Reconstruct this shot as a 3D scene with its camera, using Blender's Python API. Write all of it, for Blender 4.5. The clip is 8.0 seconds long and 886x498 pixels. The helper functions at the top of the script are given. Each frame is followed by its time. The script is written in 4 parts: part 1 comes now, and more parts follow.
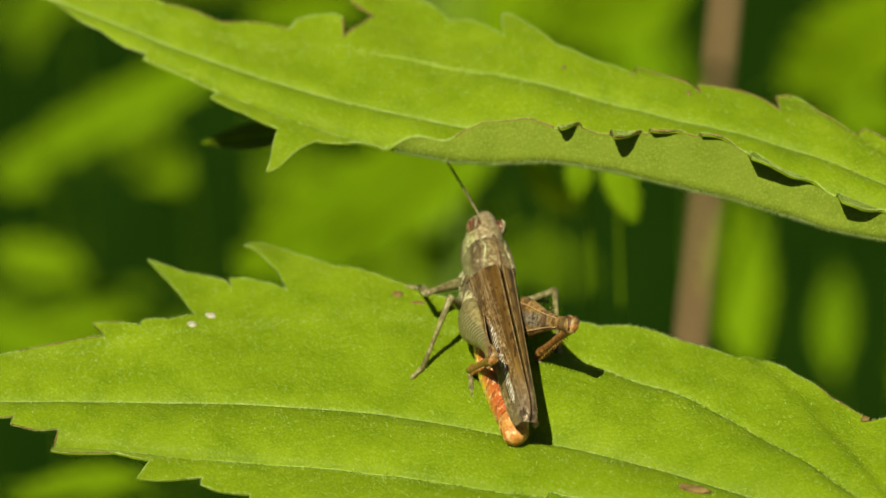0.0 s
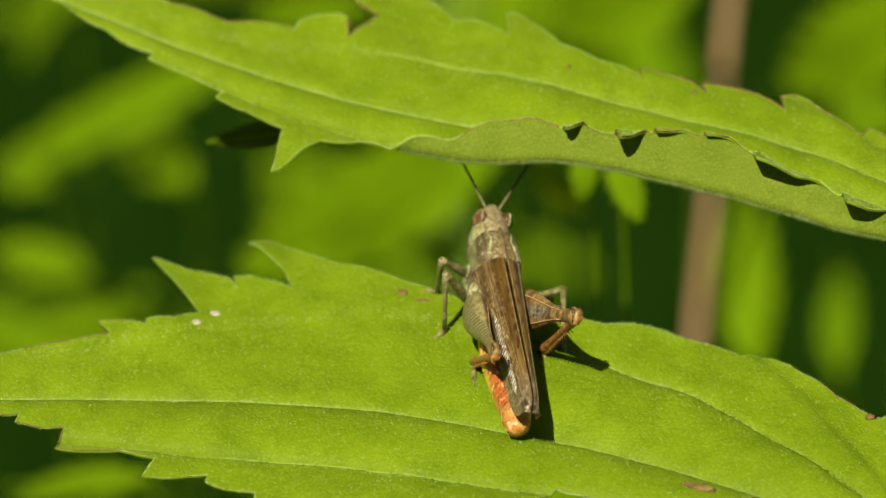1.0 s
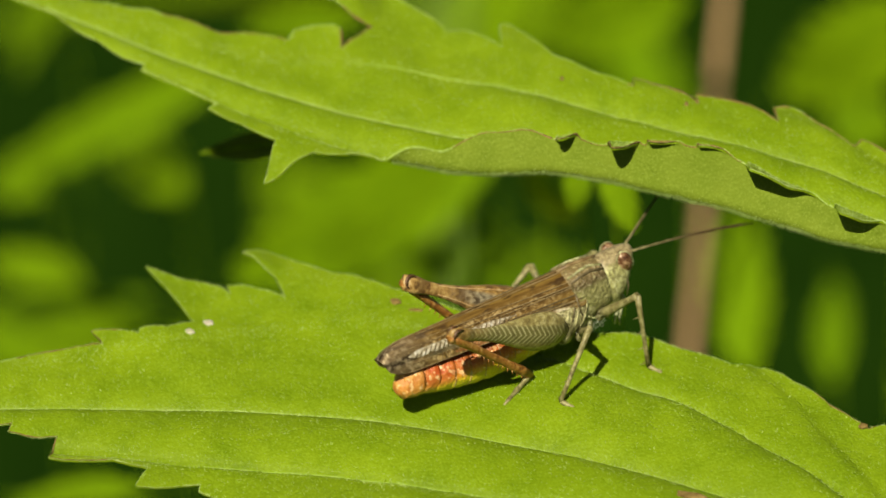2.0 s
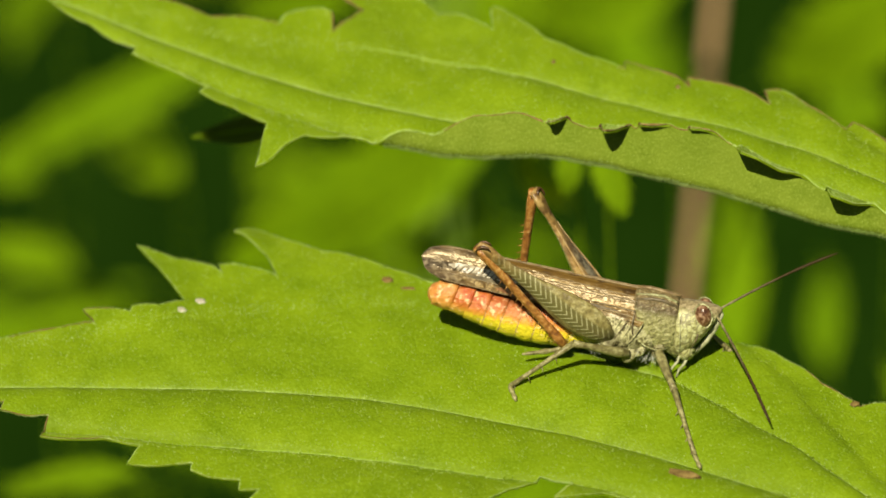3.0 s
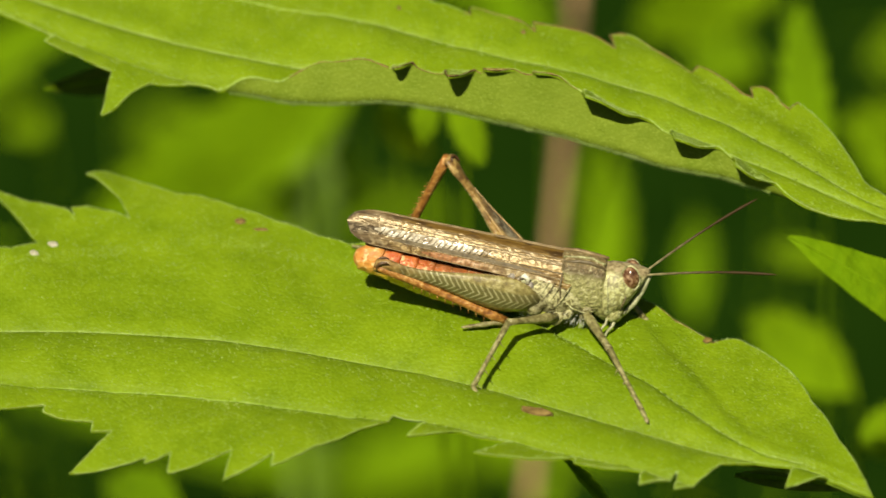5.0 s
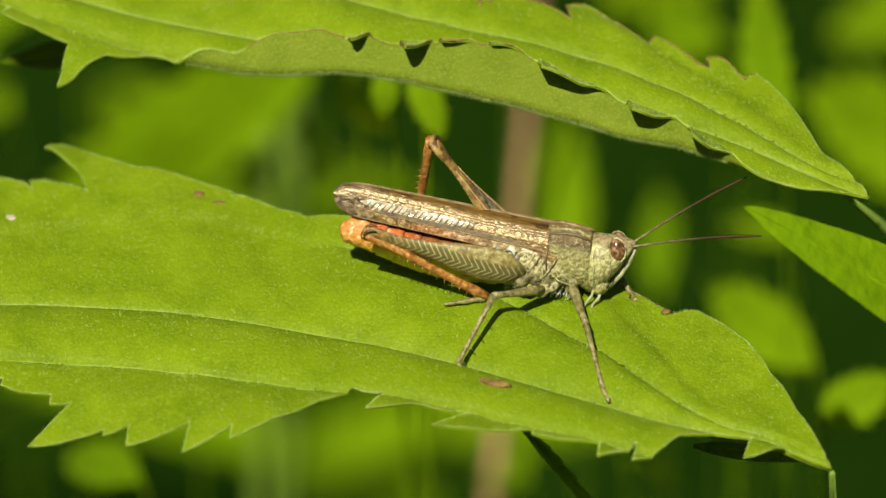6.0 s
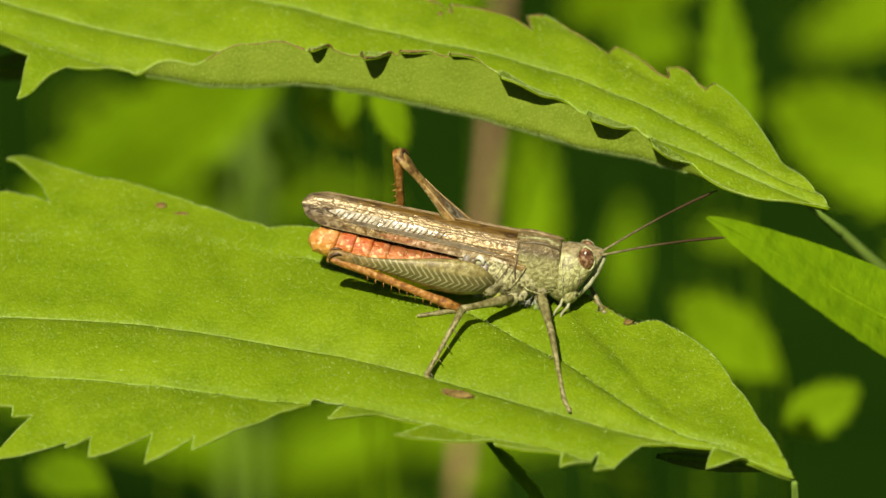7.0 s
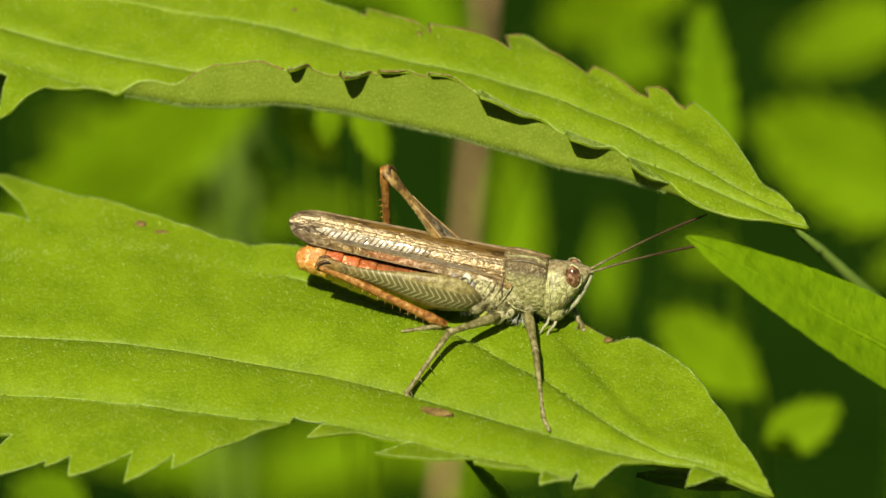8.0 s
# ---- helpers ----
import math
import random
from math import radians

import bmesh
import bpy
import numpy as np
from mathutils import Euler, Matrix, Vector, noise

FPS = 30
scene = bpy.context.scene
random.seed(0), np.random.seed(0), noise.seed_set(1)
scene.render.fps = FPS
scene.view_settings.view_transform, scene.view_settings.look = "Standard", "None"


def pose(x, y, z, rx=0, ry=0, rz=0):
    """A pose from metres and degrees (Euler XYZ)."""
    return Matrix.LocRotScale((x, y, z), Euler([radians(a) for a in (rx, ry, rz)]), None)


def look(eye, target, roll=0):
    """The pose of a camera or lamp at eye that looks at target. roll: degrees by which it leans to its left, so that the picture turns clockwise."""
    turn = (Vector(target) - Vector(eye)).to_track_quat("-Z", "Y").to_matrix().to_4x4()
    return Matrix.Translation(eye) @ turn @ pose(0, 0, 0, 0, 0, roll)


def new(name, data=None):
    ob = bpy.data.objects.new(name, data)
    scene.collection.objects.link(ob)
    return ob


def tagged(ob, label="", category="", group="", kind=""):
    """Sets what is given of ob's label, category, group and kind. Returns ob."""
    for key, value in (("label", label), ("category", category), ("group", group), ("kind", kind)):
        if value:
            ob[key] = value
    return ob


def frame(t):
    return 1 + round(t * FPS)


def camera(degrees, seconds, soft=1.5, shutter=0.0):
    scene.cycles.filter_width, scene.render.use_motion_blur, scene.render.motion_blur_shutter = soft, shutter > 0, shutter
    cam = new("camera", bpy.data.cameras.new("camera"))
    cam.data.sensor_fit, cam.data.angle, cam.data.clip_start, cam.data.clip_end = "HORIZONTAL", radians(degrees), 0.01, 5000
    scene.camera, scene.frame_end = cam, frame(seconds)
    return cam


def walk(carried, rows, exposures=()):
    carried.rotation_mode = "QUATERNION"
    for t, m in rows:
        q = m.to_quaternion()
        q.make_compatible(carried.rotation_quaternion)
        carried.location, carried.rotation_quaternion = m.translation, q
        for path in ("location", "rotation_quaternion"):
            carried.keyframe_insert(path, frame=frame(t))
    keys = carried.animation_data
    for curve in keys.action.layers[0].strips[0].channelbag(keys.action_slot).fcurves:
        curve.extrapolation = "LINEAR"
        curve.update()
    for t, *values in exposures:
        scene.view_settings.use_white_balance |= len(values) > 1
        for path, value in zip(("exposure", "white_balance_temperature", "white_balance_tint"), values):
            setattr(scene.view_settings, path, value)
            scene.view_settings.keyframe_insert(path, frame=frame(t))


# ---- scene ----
from mathutils.geometry import delaunay_2d_cdt

MM = 0.001
PITCH = radians(25)
RIGHT = Vector((1, 0, 0))
UPWARD = Vector((0, math.sin(PITCH), math.cos(PITCH)))
INWARD = Vector((0, math.cos(PITCH), -math.sin(PITCH)))
CENTRE = Vector((0, 0, 0.6))
DISTANCE = 0.3
EYE = CENTRE - INWARD * DISTANCE


def at(a, b, d=0.0):
    """A place a mm to the right of and b mm above the middle of the focal plane, moved d mm deeper along its line of sight."""
    return EYE + (RIGHT * a * MM + UPWARD * b * MM + INWARD * DISTANCE) * (1 + d * MM / DISTANCE)


# ---- camera: a long lens, carried slowly to the right ----
PATH = [(0, -5.65, 2.36), (0.5, -5.53, 2.72), (1, -5.92, 2.33), (1.5, -5.59, 2.84), (1.7, -5.68, 2.99),
        (2.8, -4.92, 2.39), (3, -5.07, 2.04), (3.5, -4.32, 0.45), (4, -2.02, 0.05), (4.5, 0, 0), (5, 3.26, -0.87),
        (5.2, 4.38, -1.17), (6.3, 6.19, -2.66), (6.5, 6.93, -2.20), (7, 7.73, -1.88), (7.5, 8.61, -1.42), (8, 8.88, -0.82)]
cam = camera(9.47, 8.0, shutter=0.5)
cam.data.dof.use_dof = True
cam.data.dof.focus_distance = 0.3
cam.data.dof.aperture_fstop = 36.0


def camera_pose(a, b):
    shift = (RIGHT * a + UPWARD * b) * MM
    return look(EYE + shift * 0.3, CENTRE + shift)


walk(cam, [(t, camera_pose(a, b)) for t, a, b in PATH])

# ---- light: a summer sun over the camera's left shoulder ----
SUN_WAY = (RIGHT * -0.22 + UPWARD * 0.42 - INWARD).normalized()
sun_data = bpy.data.lights.new("sun", "SUN")
sun_data.energy, sun_data.angle, sun_data.color = 4.95, radians(0.5), (1.0, 0.94, 0.80)
sun = new("sun", sun_data)
sun.matrix_world = look(SUN_WAY * 3, (0, 0, 0))
world = bpy.data.worlds.new("sky")
scene.world = world
world.use_nodes = True
sky = world.node_tree.nodes.new("ShaderNodeTexSky")
sky.sky_type, sky.sun_disc = "NISHITA", False
sky.sun_elevation = math.asin(SUN_WAY.z)
sky.sun_rotation = math.atan2(SUN_WAY.x, SUN_WAY.y)
back = world.node_tree.nodes["Background"]
back.inputs["Strength"].default_value = 0.027
world.node_tree.links.new(sky.outputs[0], back.inputs["Color"])
scene.view_settings.exposure = 0.54


# ---- materials ----
class Nodes:
    """A short hand for building node materials; sizes of patterns are in millimetres."""

    def __init__(self, name):
        self.mat = bpy.data.materials.new(name)
        self.mat.use_nodes = True
        self.tree = self.mat.node_tree
        self.bsdf = self.tree.nodes["Principled BSDF"]
        self.out = self.tree.nodes["Material Output"]
        self.coord = self.tree.nodes.new("ShaderNodeTexCoord").outputs["Object"]

    def add(self, kind):
        return self.tree.nodes.new("ShaderNode" + kind)

    def link(self, a, b):
        self.tree.links.new(a, b)

    def noise(self, size, detail=4.0, rough=0.55, stretch=(1, 1, 1)):
        place = self.add("Mapping")
        place.inputs["Scale"].default_value = stretch
        self.link(self.coord, place.inputs["Vector"])
        node = self.add("TexNoise")
        node.inputs["Scale"].default_value = 1000.0 / size
        node.inputs["Detail"].default_value, node.inputs["Roughness"].default_value = detail, rough
        self.link(place.outputs[0], node.inputs["Vector"])
        return node.outputs["Fac"]

    def cells(self, size, stretch=(1, 1, 1), feature="F1"):
        place = self.add("Mapping")
        place.inputs["Scale"].default_value = stretch
        self.link(self.coord, place.inputs["Vector"])
        node = self.add("TexVoronoi")
        node.feature = feature
        node.inputs["Scale"].default_value = 1000.0 / size
        self.link(place.outputs[0], node.inputs["Vector"])
        return node.outputs["Distance"]

    def bands(self, size, axis="X", twist=0.0):
        node = self.add("TexWave")
        node.bands_direction = axis
        node.inputs["Scale"].default_value = 314.0 / size
        node.inputs["Distortion"].default_value = twist
        node.inputs["Detail Scale"].default_value = 2.0
        self.link(self.coord, node.inputs["Vector"])
        return node.outputs["Fac"]

    def axis(self, name, low, high):
        parts = self.add("SeparateXYZ")
        self.link(self.coord, parts.inputs[0])
        node = self.add("MapRange")
        self.link(parts.outputs[name], node.inputs["Value"])
        node.inputs["From Min"].default_value, node.inputs["From Max"].default_value = low * MM, high * MM
        return node.outputs["Result"]

    def ramp(self, fac, stops):
        node = self.add("ValToRGB")
        e = node.color_ramp.elements
        while len(e) < len(stops):
            e.new(0.5)
        for one, (p, c) in zip(e, stops):
            one.position, one.color = p, (*c, 1)
        self.link(fac, node.inputs["Fac"])
        return node.outputs["Color"]

    def mix(self, fac, a, b, blend="MIX"):
        node = self.add("Mix")
        node.data_type, node.blend_type = "RGBA", blend
        for value, slot in ((fac, 0), (a, 6), (b, 7)):
            if isinstance(value, bpy.types.NodeSocket):
                self.link(value, node.inputs[slot])
            else:
                node.inputs[slot].default_value = value if slot == 0 else (*value, 1)
        return node.outputs[2]

    def math(self, kind, a, b=0.0):
        node = self.add("Math")
        node.operation = kind
        for value, slot in ((a, 0), (b, 1)):
            if isinstance(value, bpy.types.NodeSocket):
                self.link(value, node.inputs[slot])
            else:
                node.inputs[slot].default_value = value
        return node.outputs[0]

    def bump(self, height, depth, normal=None):
        node = self.add("Bump")
        node.inputs["Strength"].default_value = 1.0
        node.inputs["Distance"].default_value = depth * MM
        self.link(height, node.inputs["Height"])
        if normal:
            self.link(normal, node.inputs["Normal"])
        return node.outputs["Normal"]

    def done(self, color, rough=0.5, normal=None, specular=0.4, sheen=0.0, metal=0.0, gloss=(1, 0.92, 0.75)):
        if isinstance(color, bpy.types.NodeSocket):
            self.link(color, self.bsdf.inputs["Base Color"])
        else:
            self.bsdf.inputs["Base Color"].default_value = (*color, 1)
        self.bsdf.inputs["Roughness"].default_value = rough
        self.bsdf.inputs["Specular IOR Level"].default_value = specular
        self.bsdf.inputs["Sheen Weight"].default_value = sheen
        self.bsdf.inputs["Metallic"].default_value = metal
        self.bsdf.inputs["Specular Tint"].default_value = (*gloss, 1)
        if normal:
            self.link(normal, self.bsdf.inputs["Normal"])
        return self.mat


def leaf_material(name, dark, light, glow, through_share=0.35, fine=True, rough=0.5):
    n = Nodes(name)
    info = n.add("ObjectInfo").outputs["Random"]
    base = n.ramp(n.noise(2.2, 5), [(0.3, dark), (0.7, light)])
    if fine:
        base = n.mix(n.ramp(n.noise(0.15, 3), [(0.48, (0, 0, 0)), (0.70, (0.45, 0.45, 0.45))]), base, tuple(min(1, c * 1.5 + 0.02) for c in light))
        base = n.mix(n.ramp(n.noise(9, 3), [(0.35, (0, 0, 0)), (0.7, (0.4, 0.4, 0.4))]), base, dark)
        net = n.ramp(n.cells(1.1, feature="DISTANCE_TO_EDGE"), [(0.0, (0, 0, 0)), (0.12, (1, 1, 1))])
        normal = n.bump(net, 0.010)
        normal = n.bump(n.noise(0.16, 2), 0.045, normal)
        normal = n.bump(n.noise(1.8, 3), 0.16, normal)
    else:
        base = n.mix(n.ramp(info, [(0.0, (0, 0, 0)), (1.0, (0.7, 0.7, 0.7))]), base, dark)
        normal = n.bump(n.noise(2.5, 3), 0.25)
    n.done(base, rough if fine else 0.75, normal, 0.10)
    clear = n.add("BsdfTranslucent")
    clear.inputs["Color"].default_value = (*glow, 1)
    n.link(normal, clear.inputs["Normal"])
    both = n.add("MixShader")
    both.inputs[0].default_value = through_share
    n.link(n.bsdf.outputs[0], both.inputs[1])
    n.link(clear.outputs[0], both.inputs[2])
    n.link(both.outputs[0], n.out.inputs["Surface"])
    return n.mat


def plain_material(name, dark, light, size=1.0, rough=0.5, depth=0.05, specular=0.4, stretch=(1, 1, 1)):
    n = Nodes(name)
    wave = n.noise(size, 4, 0.6, stretch)
    return n.done(n.ramp(wave, [(0.3, dark), (0.7, light)]), rough, n.bump(wave, depth), specular)


LEAF = leaf_material("leaf_green", (0.135, 0.215, 0.003), (0.223, 0.32, 0.006), (0.34, 0.43, 0.004))
UNDERSIDE = leaf_material("leaf_underside", (0.108, 0.158, 0.008), (0.165, 0.215, 0.017), (0.24, 0.31, 0.005), 0.12, True, 0.8)
FAR_LEAF = leaf_material("leaf_behind", (0.12, 0.23, 0.001), (0.26, 0.40, 0.002), (0.40, 0.52, 0.002), 0.38, False)
RIB = plain_material("leaf_rib", (0.17, 0.265, 0.010), (0.23, 0.335, 0.024), 0.6, 0.5, 0.03)
HAIR = plain_material("leaf_hair", (0.28, 0.39, 0.06), (0.39, 0.49, 0.14), 2.0, 0.6, 0.0)
STEM = plain_material("stem_brown", (0.26, 0.15, 0.065), (0.36, 0.22, 0.10), 3.0, 0.6, 0.1, 0.3, (1, 1, 0.2))
GREEN_STEM = plain_material("stem_green", (0.12, 0.2, 0.02), (0.2, 0.3, 0.04), 3.0, 0.6, 0.1)
# near-black green: the shade between the plants is put into the soil's colour
SHADE_DARK_SOIL = plain_material("soil", (0.004, 0.014, 0.001), (0.011, 0.030, 0.002), 40, 0.95, 4.0, 0.0)
SCAR = plain_material("dry_spot", (0.2, 0.17, 0.09), (0.5, 0.46, 0.34), 0.3, 0.8, 0.02)
DRY = plain_material("dry_scrap", (0.08, 0.05, 0.012), (0.22, 0.15, 0.045), 0.4, 0.9, 0.05, 0.1)


# ---- mesh helpers ----
def part(name, bm, material, parent=None, label="", smooth=True, sheet=False):
    mesh = bpy.data.meshes.new(name)
    if not sheet:
        bmesh.ops.recalc_face_normals(bm, faces=bm.faces)
    for f in bm.faces:
        f.smooth = smooth
    bm.transform(Matrix.Scale(MM, 4))
    bm.to_mesh(mesh)
    bm.free()
    mesh.materials.append(material)
    ob = new(name, mesh)
    if parent:
        ob.parent = parent
    if label:
        ob["label"] = label
    return ob


def thing(name, m, label, category, group="", kind=""):
    ob = new(name)
    ob.empty_display_size = 0.002
    ob.matrix_world = m
    return tagged(ob, label, category, group, kind)


def smooth_curve(points, soft=0.6):
    """A soft function through (x, y) points: linear pieces averaged over a short stretch."""
    xs, ys = [p[0] for p in points], [p[1] for p in points]

    def f(x):
        return sum(float(np.interp(x + k * soft, xs, ys)) * w for k, w in ((-2, .1), (-1, .2), (0, .4), (1, .2), (2, .1)))
    return f


def ring_loft(rings, closed_ends=True):
    """Skin over rings, each a list of the same number of points."""
    bm = bmesh.new()
    loops = [[bm.verts.new(p) for p in ring] for ring in rings]
    n = len(loops[0])
    for a, b in zip(loops, loops[1:]):
        for i in range(n):
            bm.faces.new((a[i], a[(i + 1) % n], b[(i + 1) % n], b[i]))
    if closed_ends:
        bm.faces.new(loops[0][::-1])
        bm.faces.new(loops[-1])
    return bm


def tube(points, radii, sides=10, flat=1.0, bm=None):
    """A rod of round section along points; flat squeezes it across."""
    pts = [Vector(p) for p in points]
    rings = []
    for i, p in enumerate(pts):
        way = (pts[min(i + 1, len(pts) - 1)] - pts[max(i - 1, 0)]).normalized()
        ref = Vector((0, 1, 0)) if abs(way.y) < 0.9 else Vector((0, 0, 1))
        u = way.cross(ref).normalized()
        v = way.cross(u)
        r = radii[i]
        rings.append([p + u * (math.cos(k * math.tau / sides) * r) + v * (math.sin(k * math.tau / sides) * r * flat) for k in range(sides)])
    made = ring_loft(rings)
    if bm is None:
        return made
    mesh = bpy.data.meshes.new("piece")
    made.to_mesh(mesh)
    made.free()
    bm.from_mesh(mesh)
    bpy.data.meshes.remove(mesh)
    return bm


# ---- leaves ----
def ease(k):
    k = min(1.0, max(0.0, k))
    return k * k * (3 - 2 * k)


class Blade:
    """A toothed leaf blade in its own plane: x along it, tip at the lower x, y across, z its top side.
    upper and lower run along the margins from tooth to notch. fold, strip and curl turn the lower margin up; flaps bend its teeth forward."""

    def __init__(self, mid, upper, lower, veins_up, veins_low, quilt=0.4, keel=None, lifts=(), fold=None, strip=None, curl=None, flaps=(), droop=None):
        self.mid = smooth_curve(mid)
        self.vein_up, self.vein_low = smooth_curve(veins_up), smooth_curve(veins_low)
        self.quilt, self.lifts, self.flaps = quilt, lifts, flaps
        self.keel = smooth_curve(keel) if keel else (lambda x: 0.0)
        self.droop = smooth_curve(droop, 1.5) if droop else (lambda x: 0.0)
        self.fold = smooth_curve(fold) if fold else None
        self.strip = smooth_curve(strip, 0.3) if strip else None
        self.curl = smooth_curve(curl) if curl else None
        self.fold_ends = (curl[0][0], curl[-1][0]) if curl else None
        self.x0, self.x1 = mid[0][0], mid[-1][0]
        self.upper, self.lower = upper, lower

    def relief(self, x, side):
        """Height of the upper side at the distance side from the midrib."""
        vein = max(0.6, self.vein_up(x) if side > 0 else self.vein_low(x))
        k = abs(side) / vein
        swell = math.sin(math.pi * min(k, 1.0)) ** 0.55 if k < 1 else 0.6 * math.sin(math.pi * min((k - 1) * 0.8, 1.0)) ** 0.55
        clear = ease((x + 4) / 8) if side > 0 else 1.0
        swell = swell * clear + 0.75 * (1 - math.exp(-abs(side) / 1.5)) * (1 - clear)
        wave = noise.noise(Vector((x * 0.16, side * 0.16, 3.1))) * 0.55 + noise.noise(Vector((x * 0.5, side * 0.5, 7.7))) * 0.12
        rise = self.keel(x) * (1 - math.exp(side / 3)) if side < 0 else 0.0
        crease = 0.14 * math.exp(-(side / 0.45) ** 2) + 0.1 * math.exp(-((k - 1) * vein / 0.35) ** 2) * (side > 0) * clear
        return self.quilt * swell * min(1.0, vein / 3) - crease + wave * min(1, abs(side) / 2) + self.droop(x) + rise

    def lift(self, x, y):
        return sum(h * math.exp(-((x - a) ** 2 + (y - b) ** 2) / r ** 2) for a, b, r, h in self.lifts)

    def height(self, x, y):
        return self.relief(x, y - self.mid(x)) + self.lift(x, y)

    def flap(self, x):
        """How far a tooth of the turned-up margin bends forward at x."""
        for a, b, long in self.flaps:
            if a <= x <= b:
                return long * (1 - ease((x - a) / (b - a)) ** 1.3) * min(1.0, (x - a) / 0.12 + 0.1)
        return 0.0

    def margin(self, points, sign, step=0.14):
        """Points along a margin, each tooth's back bulging a little and slightly ragged."""
        line = []
        for (ax, ay), (bx, by) in zip(points, points[1:]):
            long = math.hypot(bx - ax, by - ay)
            n = max(2, int(long / step))
            for k in range(n):
                u = k / n
                bulge = 0.05 * long * math.sin(math.pi * u) * sign * (1 if bx > ax else 0.3)
                ragged = 0.05 * noise.noise(Vector((ax + (bx - ax) * u, ay * 3, 1.3)) * 2.2)
                line.append((ax + (bx - ax) * u - (by - ay) / long * bulge * 0.4, ay + (by - ay) * u + bulge + ragged))
        line.append(points[-1])
        if sign < 0 and self.fold:
            a, b = self.fold_ends
            turned = [a + (b - a) * k / 500 for k in range(501)]
            line = [p for p in line if p[0] < a - 0.05] + [(x, self.fold(x) - self.strip(x) - self.flap(x)) for x in turned] + [p for p in line if p[0] > b + 0.05]
        return line

    def spot(self, x, y):
        """Where the point (x, y) of the flattened blade lies."""
        if not self.fold or not self.fold_ends[0] < x < self.fold_ends[1] or y > self.fold(x):
            return Vector((x, y, self.height(x, y)))
        edge, bend, high = self.fold(x), self.curl(x), self.strip(x)
        far, py, pz = edge - y, 0.0, 0.0
        n = max(1, int(far / 0.1))
        for q in range(n):
            gone = far * (q + 0.5) / n
            turn = radians(bend * ease(gone / 1.0) - 100 * ease((gone - high) / 0.45))
            py += far / n * math.cos(turn)
            pz += far / n * math.sin(turn)
        ripple = 0.22 * noise.noise(Vector((x * 0.7, 5.1, far * 0.4))) * ease(far / 1.5)
        return Vector((x, edge - py, self.height(x, edge) + pz + ripple))

    def mesh(self, step=0.42):
        """The flat outline filled with a fine net, then given its relief."""
        top, low = self.margin(self.upper, 1), self.margin(self.lower, -1)
        outline = low[:-1] + top[:0:-1]
        rng = random.Random(4)
        xs, ys = [p[0] for p in outline], [p[1] for p in outline]
        inner = []
        for i in range(int((max(xs) - min(xs)) / step)):
            for j in range(int((max(ys) - min(ys)) / step)):
                x, y = min(xs) + (i + 0.5 * (j % 2)) * step + rng.uniform(-0.05, 0.05), min(ys) + j * step + rng.uniform(-0.05, 0.05)
                inner.append((x, y))
        for i in range(int((self.x1 - self.x0) / 0.3)):
            x = self.x0 + 0.2 + i * 0.3
            for base in (0.0, self.vein_up(x), -self.vein_low(x)):
                inner.extend((x, self.mid(x) + base + off) for off in (-0.4, -0.2, 0.0, 0.2, 0.4))
            if self.fold and self.fold_ends[0] < x < self.fold_ends[1]:
                inner.extend((x, self.fold(x) - 0.16 * k) for k in range(30))
        flat = [Vector(p) for p in outline + inner]
        ring = list(range(len(outline)))
        verts, _, faces, *_ = delaunay_2d_cdt(flat, [], [ring], 1, 1e-4)
        used = sorted({i for f in faces for i in f})
        bm = bmesh.new()
        made = {i: bm.verts.new(self.spot(*verts[i])) for i in used}
        for f in faces:
            bm.faces.new([made[i] for i in f])
        self.faces = [[made[i].co.copy() for i in f] for f in faces]
        self.edges = {1: [self.spot(*p) for p in top], -1: [self.spot(*p) for p in low]}
        self.inside = {1: [self.spot(p[0], p[1] - 0.3) for p in top], -1: [self.spot(p[0], p[1] + 0.3) for p in low]}
        return bm

    def hairs(self, count, edge_count, fold_count, seed, long=0.2, thin=0.012):
        """Fine hairs standing on the upper side, along the ribs and out from the margins and the fold."""
        rng = random.Random(seed)
        verts, faces = [], []

        def hair(place, way, size, wide):
            way = (way + Vector((rng.uniform(-0.7, 0.2), rng.uniform(-0.4, 0.4), rng.uniform(-0.3, 0.3)))).normalized()
            side = way.cross(Vector((0.3, 0.5, 0.8))).normalized() * wide
            other = way.cross(side).normalized() * wide
            base, n = place - way * 0.03, len(verts)
            verts.extend((base + side, base - side * 0.5 + other, base - side * 0.5 - other, base + way * size))
            faces.extend(((n, n + 1, n + 3), (n + 1, n + 2, n + 3), (n + 2, n, n + 3)))

        ribs = [self.vein_up, lambda x: 0.0, lambda x: 0.0]
        for k in range(count // 2):
            x = rng.uniform(self.x0 + 4, self.x1 - 3)
            side = rng.choice(ribs if x > 0 else ribs[1:])(x) + rng.gauss(0, 0.13)
            hair(Vector((x, self.mid(x) + side, self.relief(x, side) - 0.02)), Vector((0, 0, 1)), long * rng.uniform(0.5, 1.1), thin)
        for k in range(count):
            p, q, r = rng.choice(self.faces)
            n = (q - p).cross(r - p)
            if n.length > 1e-7:
                hair(p + (q - p) * rng.random() * 0.5 + (r - p) * rng.random() * 0.5, n.normalized(), long * rng.uniform(0.5, 1.2), thin)
        for k in range(edge_count):
            sign = rng.choice((-1, 1))
            i = rng.randrange(2, len(self.edges[sign]) - 3)
            p = self.edges[sign][i].lerp(self.edges[sign][i + 1], rng.random())
            out = p - self.inside[sign][i]
            if out.length > 1e-6:
                hair(p, out.normalized() + Vector((0, 0, rng.uniform(-0.2, 0.6))), long * rng.uniform(0.5, 1.2), thin * 1.1)
        for k in range(fold_count if self.fold else 0):
